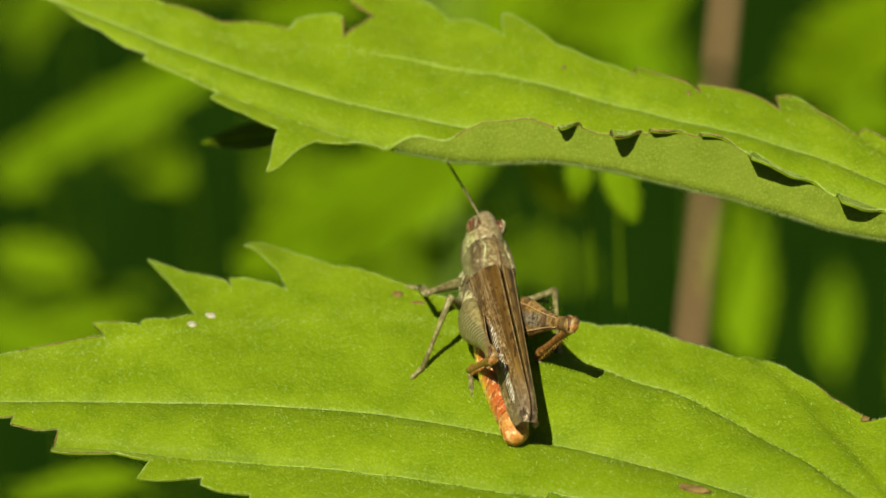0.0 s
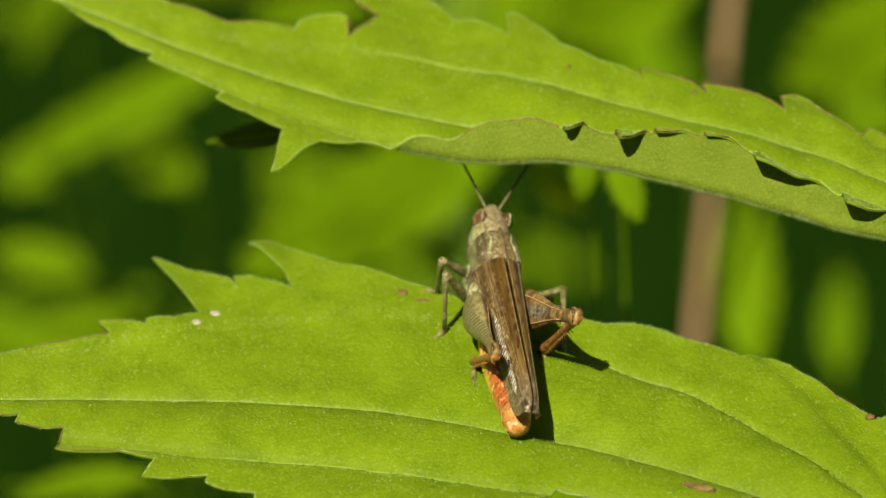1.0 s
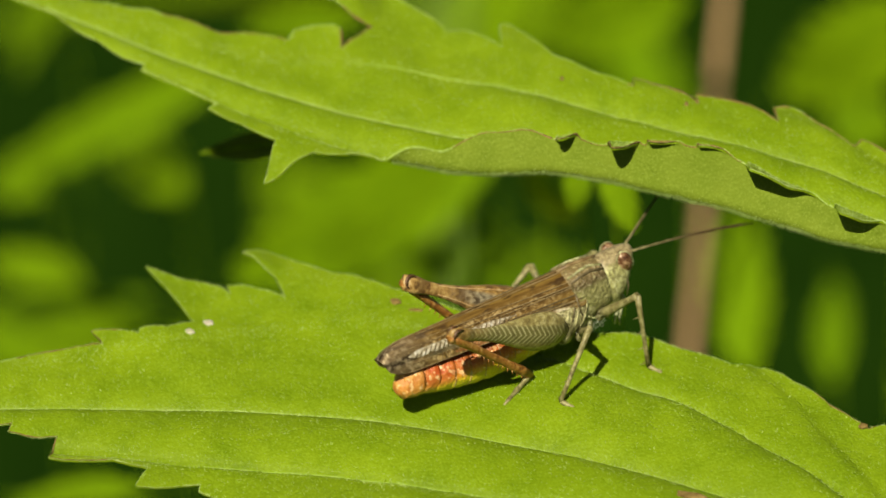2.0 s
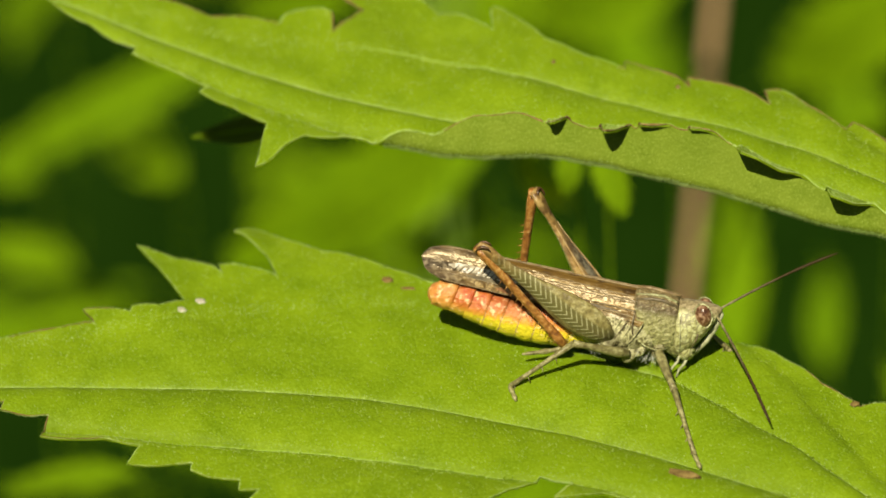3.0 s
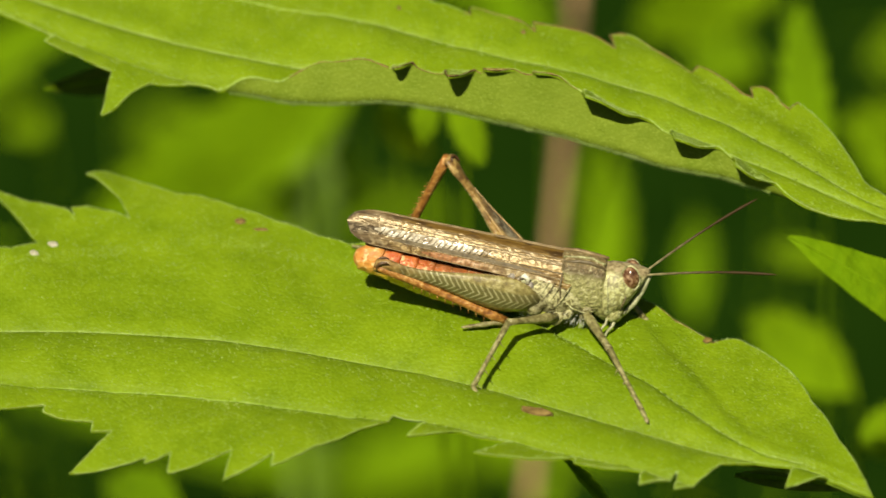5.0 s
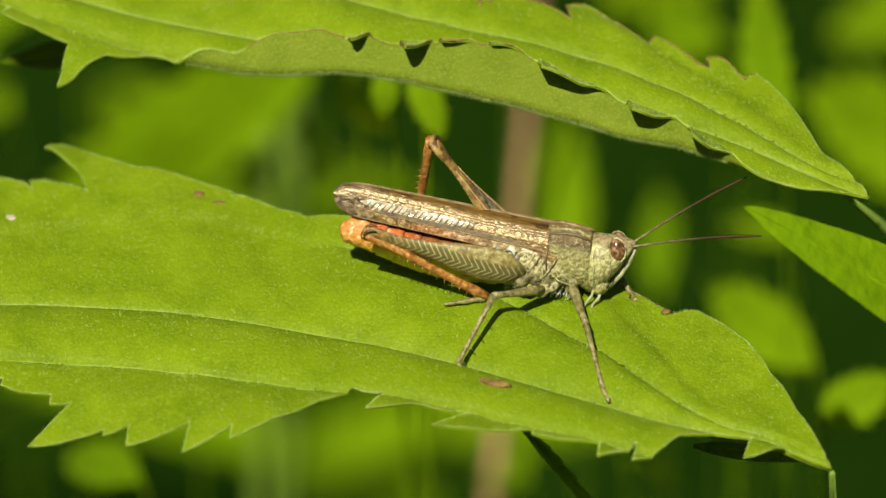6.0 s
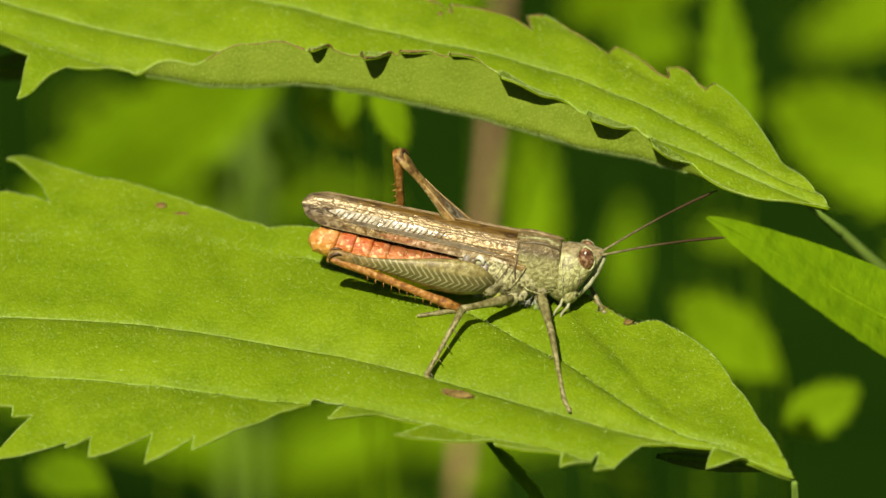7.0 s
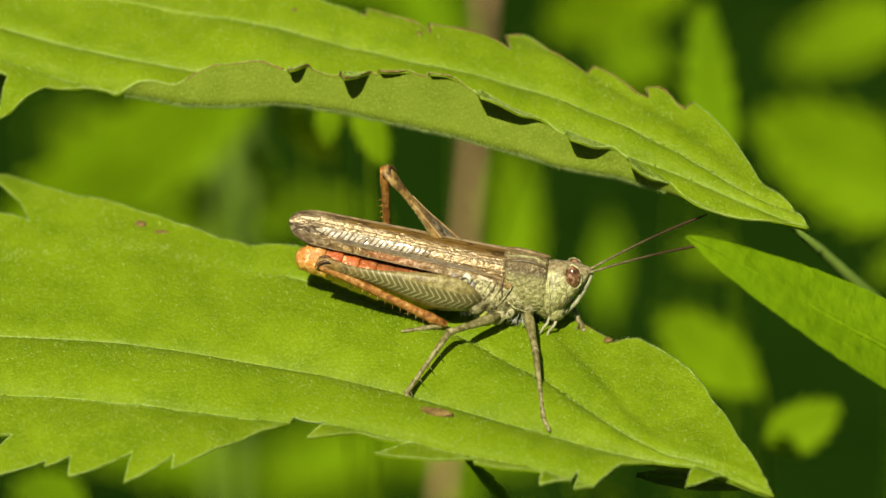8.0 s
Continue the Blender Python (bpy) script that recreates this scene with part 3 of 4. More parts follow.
        k = 1 + 0.35 * noise.noise(v.co * 1.7 + Vector((seed, 0, 0)))
        v.co = Vector((v.co.x * long * k, v.co.y * wide * k, v.co.z * high * k))
    ob = tagged(part(name, bm, material), label, category)
    ob.matrix_world = m
    return ob


LOW_CRUMBS = [crumb("leaf_spot", 0.3, 0.24, 0.05, 1, SCAR, "tiny pale dry spot on the leaf", "spot", on_leaf(LOW, LOW_PLANE, -19.14, 10.51)),
              crumb("leaf_spot", 0.28, 0.26, 0.05, 2, SCAR, "tiny pale dry spot on the leaf", "spot", on_leaf(LOW, LOW_PLANE, -20.16, 9.5)),
              crumb("dry_scrap", 1.0, 0.28, 0.14, 3, DRY, "brown scrap of dry plant on the leaf", "debris", on_leaf(LOW, LOW_PLANE, 8.34, -4.95, -14, 0.08)),
              crumb("dry_scrap", 0.26, 0.2, 0.12, 4, DRY, "grey crumb at the leaf's edge", "debris", on_leaf(LOW, LOW_PLANE, 18.2, 2.6, 10, 0.1)),
              crumb("leaf_spot", 0.35, 0.3, 0.06, 6, DRY, "dark nibbled spot at the leaf's edge", "spot", on_leaf(LOW, LOW_PLANE, -8.4, 12.6)),
              crumb("leaf_spot", 0.4, 0.14, 0.06, 7, DRY, "dark nibbled spot at the leaf's edge", "spot", on_leaf(LOW, LOW_PLANE, -7.2, 11.9))]
UPPER_THINGS = [up_leaf,
                crumb("dry_scrap", 0.13, 0.17, 0.07, 8, DRY, "grey dry tip on the leaf's margin", "debris", on_leaf(UPPER, UP_PLANE, 10.9, 3.2, 0, 0.03)),
                crumb("dry_scrap", 0.12, 0.16, 0.07, 9, DRY, "grey dry tip on the leaf's margin", "debris", on_leaf(UPPER, UP_PLANE, 3.7, 5.5, 0, 0.03))]


# ---- the grasshopper: x forward, y to its left, z up, in millimetres ----
def skin(name, stops, bands=None, grain=0.25, rough=0.45, depth=0.05, specular=0.5):
    n = Nodes(name)
    wave = n.noise(grain, 5, 0.65)
    color = n.ramp(wave, stops)
    return n.done(color, rough, n.bump(wave, depth), specular)


def wrinkled(name, dark, middle, light, scale, low=(-1.2, 3.2), tint=(1, 1, 1)):
    """Mottled skin with a net of fine pale wrinkles."""
    n = Nodes(name)
    wave = n.noise(scale, 5, 0.7)
    broad = n.noise(scale * 4, 3, 0.5)
    net = n.cells(scale * 1.6, (1, 1, 0.7), "DISTANCE_TO_EDGE")
    color = n.ramp(wave, [(0.38, dark), (0.5, middle), (0.6, light)])
    color = n.mix(n.ramp(net, [(0.0, (0.85, 0.85, 0.85)), (0.12, (0, 0, 0))]), color, light)
    color = n.mix(n.ramp(broad, [(0.4, (0.6, 0.6, 0.6)), (0.6, (0, 0, 0))]), color, dark)
    return n.done(color, 0.42, n.bump(net, 0.06, n.bump(wave, 0.1)), 0.5)


BODY = wrinkled("green_brown_skin", (0.0498, 0.0399, 0.0133), (0.2048, 0.1827, 0.0642), (0.4981, 0.4649, 0.2214), 0.24)
HEAD = wrinkled("head_skin", (0.1218, 0.1052, 0.0388), (0.31, 0.3045, 0.1107), (0.4871, 0.4871, 0.2435), 0.24)
CREST = skin("brown_back", [(0.3, (0.077, 0.0455, 0.0154)), (0.5, (0.168, 0.112, 0.042)), (0.7, (0.266, 0.196, 0.084))], grain=0.5, depth=0.08)


def wing_material():
    """Dark brown glossy membrane: rows of small golden cells on the side, plain and streaked along the back, grey at the tip."""
    n = Nodes("wing_membrane")
    streak = n.noise(0.45, 4, 0.6, (0.09, 1, 1))
    cell = n.cells(0.29, (0.62, 1, 1.15), "DISTANCE_TO_EDGE")
    speck = n.noise(0.3, 3, 0.55, (0.7, 1, 1))
    back = n.ramp(streak, [(0.36, (0.05, 0.024, 0.004)), (0.5, (0.10, 0.054, 0.010)), (0.64, (0.175, 0.105, 0.022))])
    back = n.mix(n.ramp(n.noise(0.42, 2, 0.5, (0.35, 1, 1)), [(0.56, (0, 0, 0)), (0.62, (0.9, 0.9, 0.9))]), back, (0.035, 0.018, 0.006))
    gold = n.ramp(speck, [(0.38, (0.075, 0.040, 0.010)), (0.5, (0.20, 0.125, 0.038)), (0.63, (0.43, 0.31, 0.13))])
    gold = n.mix(n.ramp(cell, [(0.0, (1, 1, 1)), (0.14, (0, 0, 0))]), gold, (0.07, 0.036, 0.010))
    side = n.math("MULTIPLY", n.ramp(n.axis("Z", 1.5, 2.85), [(0.0, (1, 1, 1)), (0.75, (0.9, 0.9, 0.9)), (1.0, (0.0, 0.0, 0.0))]), n.ramp(n.axis("X", 1.5, -3.5), [(0, (0.25, 0.25, 0.25)), (1, (1, 1, 1))]))
    color = n.mix(side, back, gold)
    worn = n.mix(n.ramp(speck, [(0.5, (0, 0, 0)), (0.6, (0.5, 0.5, 0.5))]), n.ramp(streak, [(0.42, (0.03, 0.02, 0.012)), (0.56, (0.13, 0.088, 0.042))]), (0.32, 0.25, 0.14))
    low = n.math("MULTIPLY", n.ramp(n.axis("X", -7.2, -9.4), [(0, (0, 0, 0)), (1, (0.95, 0.95, 0.95))]), n.ramp(n.axis("Z", 0.9, 1.5), [(0, (0.4, 0.4, 0.4)), (1, (1, 1, 1))]))
    color = n.mix(low, color, worn)
    return n.done(color, 0.3, n.bump(cell, 0.03, n.bump(speck, 0.06, n.bump(streak, 0.05))), 0.55, gloss=(1, 0.82, 0.5))


def silver_sheen_material():
    """Glossy cells of the wing's window, the sun's silver sheen painted into their colour."""
    n = Nodes("wing_window")
    wave = n.noise(0.3, 3, 0.6, (0.8, 1, 1))
    return n.done(n.ramp(wave, [(0.38, (0.20, 0.15, 0.08)), (0.5, (0.40, 0.34, 0.22)), (0.64, (0.70, 0.65, 0.52))]), 0.2, n.bump(wave, 0.06), 1.0)


def border_material():
    """Thin golden cells of the lower wing, reddish where the abdomen shows through."""
    n = Nodes("wing_border")
    wave = n.noise(0.3, 3, 0.6, (0.6, 1, 1))
    pale = n.ramp(wave, [(0.38, (0.15, 0.10, 0.04)), (0.5, (0.30, 0.225, 0.10)), (0.62, (0.55, 0.47, 0.30))])
    red = n.ramp(wave, [(0.4, (0.17, 0.05, 0.012)), (0.58, (0.34, 0.12, 0.03)), (0.66, (0.5, 0.32, 0.16))])
    return n.done(n.mix(n.ramp(n.axis("X", -1.5, -4.5), [(0, (0, 0, 0)), (1, (0.8, 0.8, 0.8))]), pale, red), 0.28, n.bump(wave, 0.08), 0.6)


BORDER = border_material()
SILVER_SHEEN = silver_sheen_material()
WING = wing_material()
LIMB = skin("leg_skin", [(0.36, (0.075, 0.06, 0.018)), (0.5, (0.165, 0.145, 0.048)), (0.64, (0.28, 0.255, 0.105))], grain=0.3, depth=0.05)


def face_material():
    """Pale green face with fine brown lines under a brown crown."""
    n = Nodes("face_skin")
    wave = n.noise(0.26, 5, 0.7)
    net = n.cells(0.36, (1, 1, 0.7), "DISTANCE_TO_EDGE")
    face = n.ramp(wave, [(0.38, (0.1386, 0.1226, 0.0373)), (0.5, (0.3091, 0.2985, 0.1013)), (0.62, (0.4904, 0.4904, 0.2239))])
    face = n.mix(n.ramp(net, [(0.0, (0.75, 0.75, 0.75)), (0.1, (0, 0, 0))]), face, (0.1066, 0.0906, 0.0373))
    crown = n.ramp(wave, [(0.36, (0.1173, 0.0853, 0.0373)), (0.5, (0.2239, 0.1759, 0.0799)), (0.64, (0.3624, 0.2985, 0.1492))])
    level = n.math("ADD", n.axis("Z", 1.9, 2.9), n.math("MULTIPLY", n.math("SUBTRACT", wave, 0.5), 0.8))
    color = n.mix(n.ramp(level, [(0.35, (0, 0, 0)), (0.65, (1, 1, 1))]), face, crown)
    return n.done(color, 0.4, n.bump(net, 0.03, n.bump(wave, 0.04)), 0.5)


def femur_material(outer):
    n = Nodes("femur_skin")
    # the outer face carries the herringbone, the inner one is plain brown with dark bands
    parts = n.add("SeparateXYZ")
    n.link(n.coord, parts.inputs[0])
    bent = n.math("ADD", n.math("MULTIPLY", parts.outputs["X"], 1000.0), n.math("MULTIPLY", n.math("ABSOLUTE", parts.outputs["Z"]), -900.0))
    stripe = n.math("SINE", n.math("MULTIPLY", bent, 17.0))
    field = n.ramp(stripe, [(0.1, (0.1282, 0.1105, 0.0336)), (0.45, (0.1812, 0.1574, 0.0495)), (0.75, (0.2298, 0.2077, 0.0796)), (1.0, (0.389, 0.3624, 0.1856))])
    rim = n.ramp(n.math("ABSOLUTE", n.math("MULTIPLY", parts.outputs["Z"], 1000.0)), [(0.46, (0, 0, 0)), (0.60, (1, 1, 1))])
    wave = n.noise(0.4, 5, 0.65)
    edge = n.ramp(wave, [(0.36, (0.1326, 0.099, 0.0283)), (0.5, (0.2519, 0.2077, 0.0663)), (0.64, (0.3624, 0.3182, 0.1326))])
    color = n.mix(rim, field, edge)
    color = n.mix(n.ramp(n.noise(0.3, 4, 0.7), [(0.38, (0.6, 0.6, 0.6)), (0.5, (0, 0, 0))]), color, (0.0928, 0.0725, 0.023))
    color = n.mix(n.ramp(n.axis("X", 6.2, 9.2), [(0, (0, 0, 0)), (0.6, (0.6, 0.6, 0.6)), (0.8, (0.95, 0.95, 0.95))]), color, n.ramp(wave, [(0.35, (0.0796, 0.0398, 0.0106)), (0.5, (0.1945, 0.1105, 0.0265)), (0.62, (0.3182, 0.2033, 0.0619))]))
    inner = n.ramp(wave, [(0.36, (0.0884, 0.046, 0.0124)), (0.5, (0.2298, 0.1326, 0.0336)), (0.64, (0.3536, 0.2387, 0.0751))])
    panel = n.ramp(n.noise(0.3, 4, 0.6), [(0.4, (0.053, 0.0371, 0.0177)), (0.6, (0.2387, 0.1989, 0.1149))])
    middle = n.math("MULTIPLY", n.ramp(n.math("ABSOLUTE", n.math("MULTIPLY", parts.outputs["Z"], 1000.0)), [(0.3, (1, 1, 1)), (0.5, (0, 0, 0))]), n.ramp(n.axis("X", 4.6, 6.6), [(0, (1, 1, 1)), (1, (0, 0, 0))]))
    inner = n.mix(middle, inner, panel)
    ring = n.math("SINE", n.math("ADD", n.math("MULTIPLY", parts.outputs["X"], 2300.0), n.math("MULTIPLY", wave, 2.5)))
    inner = n.mix(n.ramp(ring, [(0.62, (0, 0, 0)), (0.9, (0.6, 0.6, 0.6))]), inner, (0.0663, 0.0354, 0.0115))
    side = n.math("GREATER_THAN", n.math("MULTIPLY", parts.outputs["Y"], outer), 0.0)
    color = n.mix(side, inner, color)
    return n.done(color, 0.4, n.bump(stripe, 0.0025, n.bump(wave, 0.05)), 0.5)


FACE = face_material()
FEMUR = {"left": femur_material(-1.0), "right": femur_material(1.0)}
TIBIA = skin("orange_shin", [(0.36, (0.143, 0.052, 0.0104)), (0.52, (0.31, 0.13, 0.022)), (0.68, (0.50, 0.29, 0.085))], grain=0.35, depth=0.09)


def abdomen_material():
    n = Nodes("red_abdomen")
    wave = n.noise(0.42, 4, 0.65)
    low = n.math("ADD", n.axis("Z", -1.35, 0.75), n.math("MULTIPLY", n.math("SUBTRACT", wave, 0.5), 0.5))
    color = n.ramp(low, [(0.0, (0.598, 0.52, 0.0195)), (0.44, (0.65, 0.52, 0.0195)), (0.55, (0.624, 0.325, 0.026)), (0.68, (0.494, 0.169, 0.0234)), (0.85, (0.364, 0.0975, 0.0156)), (1.0, (0.208, 0.065, 0.0156))])
    color = n.mix(n.ramp(n.axis("X", -7.0, -9.4), [(0, (0, 0, 0)), (1, (0.85, 0.85, 0.85))]), color, n.ramp(wave, [(0.38, (0.42, 0.15, 0.025)), (0.62, (0.60, 0.30, 0.06))]))
    red = n.math("MULTIPLY", n.ramp(n.axis("X", -5.5, -8.8), [(0, (0, 0, 0)), (0.4, (1, 1, 1)), (0.85, (1, 1, 1)), (1, (0, 0, 0))]), n.ramp(n.axis("Z", -0.45, 0.35), [(0, (0, 0, 0)), (1, (1, 1, 1))]))
    color = n.mix(red, color, n.ramp(wave, [(0.4, (0.36, 0.06, 0.010)), (0.62, (0.46, 0.15, 0.03))]))
    spots = n.ramp(n.noise(0.36, 2), [(0.56, (0, 0, 0)), (0.66, (0.7, 0.7, 0.7))])
    color = n.mix(spots, color, (0.78, 0.572, 0.26))
    return n.done(color, 0.38, n.bump(wave, 0.16), 0.5)


ABDOMEN = abdomen_material()


def saddle_material():
    """Brown on the back, a dark line along the side keel, pitted pale green on the side lobes."""
    n = Nodes("pronotum_skin")
    wave = n.noise(0.24, 5, 0.7)
    pits = n.cells(0.2)
    level = n.math("ADD", n.axis("Z", -0.3, 3.1), n.math("MULTIPLY", n.math("SUBTRACT", wave, 0.5), 0.3))
    color = n.ramp(level, [(0.0, (0.3375, 0.3281, 0.1125)), (0.62, (0.2531, 0.2344, 0.0797)), (0.72, (0.0844, 0.0562, 0.0206)), (0.82, (0.15, 0.1031, 0.0375)), (1.0, (0.2156, 0.1547, 0.0544))])
    color = n.mix(n.ramp(wave, [(0.42, (0.55, 0.55, 0.55)), (0.53, (0, 0, 0))]), color, (0.0703, 0.0562, 0.0188))
    color = n.mix(n.ramp(wave, [(0.55, (0, 0, 0)), (0.64, (0.5, 0.5, 0.5))]), color, (0.4875, 0.4688, 0.2438))
    return n.done(color, 0.42, n.bump(pits, 0.06, n.bump(wave, 0.1)), 0.5)


SADDLE = saddle_material()
VEIN = skin("vein_gold", [(0.35, (0.0845, 0.052, 0.0195)), (0.6, (0.247, 0.182, 0.078))], grain=0.3, rough=0.35)
EDGE = skin("pale_orange", [(0.35, (0.272, 0.150, 0.042)), (0.62, (0.448, 0.315, 0.140))], grain=0.3)
PALE = skin("pale_plate", [(0.3, (0.20, 0.20, 0.09)), (0.6, (0.40, 0.40, 0.22))], grain=0.4)
YELLOW = skin("yellow_green_plate", [(0.35, (0.22, 0.22, 0.04)), (0.62, (0.45, 0.46, 0.08))], grain=0.4)
CREAM = skin("cream_plate", [(0.35, (0.45, 0.43, 0.28)), (0.62, (0.66, 0.64, 0.48))], grain=0.4)
GREY = skin("grey_plate", [(0.36, (0.10, 0.085, 0.06)), (0.6, (0.36, 0.32, 0.25))], grain=0.4)
DARK = skin("dark_seam_and_shade", [(0.3, (0.05, 0.035, 0.015)), (0.6, (0.12, 0.09, 0.04))], grain=0.4)
DOWN = plain_material("body_down", (0.5, 0.5, 0.35), (0.6, 0.6, 0.45), 1.0, 0.6, 0.0)
EYE_SKIN = skin("eye_brown", [(0.38, (0.05, 0.02, 0.008)), (0.5, (0.13, 0.06, 0.025)), (0.62, (0.30, 0.19, 0.10))], grain=0.35, rough=0.12, depth=0.01, specular=0.8)


def feeler_material():
    n = Nodes("feeler_brown")
    wave = n.noise(0.3, 3)
    pale = n.ramp(wave, [(0.3, (0.09, 0.072, 0.028)), (0.7, (0.22, 0.19, 0.085))])
    color = n.mix(n.ramp(n.axis("X", 0.5, 5.5), [(0.0, (0, 0, 0)), (0.75, (1, 1, 1))]), pale, (0.035, 0.02, 0.006))
    return n.done(color, 0.55, n.bump(wave, 0.03), 0.15)


FEELER = feeler_material()


def oval_ring(x, y, z, ry, rz, n=20, power=1.0, tilt=0.0):
    """A ring across the body at x; power above 1 squares it; tilt slants it forward at the top."""
    ring = []
    for k in range(n):
        a = k * math.tau / n
        c, s = math.cos(a), math.sin(a)
        c, s = math.copysign(abs(c) ** (1 / power), c), math.copysign(abs(s) ** (1 / power), s)
        ring.append((x + tilt * s * rz, y + c * ry, z + s * rz))
    return ring


hopper = thing("grasshopper", LOW_PLANE @ pose(0.0065, 0.004, 0.0026), "green-brown grasshopper with an orange-red abdomen, walking on the leaf", "grasshopper")


def hopper_body():
    # head: slanting face, rounded crown
    rings = [oval_ring(3.7, 0, 1.25, 1.1, 1.5, tilt=0.1), oval_ring(4.1, 0, 1.2, 1.2, 1.68, tilt=0.1), oval_ring(4.6, 0, 1.15, 1.22, 1.78, tilt=0.2), oval_ring(5.1, 0, 1.2, 1.14, 1.72, tilt=0.3), oval_ring(5.5, 0, 1.38, 0.98, 1.5, tilt=0.36), oval_ring(5.82, 0, 1.6, 0.76, 1.2, tilt=0.4), oval_ring(6.02, 0, 1.8, 0.54, 0.9, tilt=0.42), oval_ring(6.14, 0, 1.95, 0.3, 0.55, tilt=0.45)]
    part("head", ring_loft(rings), FACE, hopper, "pale green slanting face")
    for s in (-1, 1):
        bm = bmesh.new()
        bmesh.ops.create_uvsphere(bm, u_segments=20, v_segments=14, radius=1)
        bm.transform(Matrix.Translation((5.42, s * 0.76, 2.28)) @ Matrix.Rotation(radians(-14), 4, "Y") @ Matrix.Diagonal((0.5, 0.42, 0.68, 1)))
        part("eye", bm, EYE_SKIN, hopper, "glossy brown compound eye")
        part("palp", tube([(5.0, s * 0.4, -0.25), (4.9, s * 0.5, -0.75), (4.65, s * 0.55, -1.15), (4.6, s * 0.58, -1.6)], [0.085, 0.09, 0.075, 0.055], 8), PALE, hopper, "thin pale palp")
        part("palp", tube([(4.55, s * 0.55, -0.2), (4.5, s * 0.7, -0.65), (4.3, s * 0.72, -1.0), (4.2, s * 0.72, -1.35)], [0.075, 0.08, 0.07, 0.05], 8), PALE, hopper, "thin pale palp")
    # pronotum: a saddle with side lobes and a keel
    rings = []
    for x, ry, rz, z in ((1.55, 1.2, 1.45, 1.5), (1.8, 1.35, 1.6, 1.42), (2.4, 1.38, 1.66, 1.38), (3.0, 1.3, 1.64, 1.36), (3.6, 1.24, 1.62, 1.36), (4.0, 1.22, 1.6, 1.36), (4.1, 1.05, 1.4, 1.36)):
        rings.append(oval_ring(x, 0, z, ry, rz, power=1.25, tilt=-0.12))
    part("pronotum", ring_loft(rings), SADDLE, hopper, "brown-green saddle of the pronotum")
    part("keel", tube([(1.4, 0, 2.98), (2.2, 0, 3.06), (3.2, 0, 3.0), (4.0, 0, 2.96)], [0.1, 0.13, 0.13, 0.08], 8), CREST, hopper)
    for s in (-1, 1):
        part("keel_line", tube([(1.55, s * 1.08, 2.5), (2.4, s * 0.98, 2.66), (3.0, s * 0.9, 2.68), (3.9, s * 0.95, 2.5)], [0.08, 0.12, 0.13, 0.08], 8, 0.6), DARK, hopper, "dark line under the side keel")
        part("keel", tube([(1.5, s * 0.85, 2.75), (2.4, s * 0.72, 2.86), (3.0, s * 0.6, 2.9), (3.9, s * 0.78, 2.72)], [0.07, 0.09, 0.09, 0.06], 8), HEAD, hopper, "pale angled side keel")
    # thorax below the wings
    rings = [oval_ring(-1.6, 0, 0.5, 1.2, 1.2), oval_ring(-0.6, 0, 0.4, 1.5, 1.4), oval_ring(0.6, 0, 0.4, 1.6, 1.5), oval_ring(1.8, 0, 0.5, 1.5, 1.45), oval_ring(2.8, 0, 0.7, 1.25, 1.3), oval_ring(3.4, 0, 0.9, 0.9, 1.0)]
    part("thorax", ring_loft(rings), BODY, hopper, "mottled grey-green thorax")
    for s in (-1, 1):
        def ridge(name, pts, r, material, label):
            part(name, tube([(x, s * y, z) for x, y, z in pts], r, 8), material, hopper, label)
        for x, low in ((0.95, 1.0), (1.65, 1.0), (2.2, 0.7)):
            pts = [(x, 1.44, 1.3), (x - 0.12, 1.53, 1.0), (x - 0.3, 1.55, 0.6), (x - 0.42, 1.52, 0.3), (x - 0.75, 1.4, -0.3 * low)]
            ridge("side_ridge", pts, [0.03, 0.055, 0.06, 0.05, 0.03], BODY, "low mottled ridge on the thorax")
        ridge("hook_plate", [(-0.62, 1.55, 1.25), (-0.45, 1.68, 1.42), (-0.25, 1.7, 1.3), (-0.18, 1.68, 1.0)], [0.1, 0.15, 0.14, 0.08], CREAM, "cream hook-shaped plate")
        ridge("seam", [(1.3, 1.5, 1.35), (1.1, 1.58, 0.8), (0.8, 1.55, 0.2), (0.6, 1.35, -0.5)], [0.02, 0.03, 0.03, 0.02], DARK, "dark seam between plates")
        ridge("seam", [(1.62, 1.25, 1.9), (1.58, 1.5, 1.2), (1.75, 1.5, 0.5)], [0.05, 0.06, 0.04], DARK, "dark seam between plates")
        ridge("lobe_rim", [(2.0, 1.36, 0.35), (2.5, 1.39, 0.02), (3.2, 1.27, -0.12), (3.8, 1.16, 0.1)], [0.02, 0.045, 0.045, 0.02], HEAD, "pale rim of the side lobe")
        ridge("cheek_line", [(4.15, 1.2, 2.0), (4.35, 1.3, 1.0), (4.5, 1.2, 0.1)], [0.015, 0.03, 0.015], HEAD, "pale line on the cheek")
        ridge("cheek_seam", [(5.35, 0.98, 1.55), (5.3, 1.06, 0.9), (5.1, 1.05, 0.3)], [0.025, 0.04, 0.03], DARK, "dark line below the eye")
        ridge("eye_ring", [(5.42 + 0.5 * math.cos(k * 0.524) - 0.14 * math.sin(k * 0.524), 0.84, 2.28 + 0.68 * math.sin(k * 0.524)) for k in range(13)], [0.06] * 13, HEAD, "pale rim round the eye")
        # the DARK plate paints in the shade below the wing's root
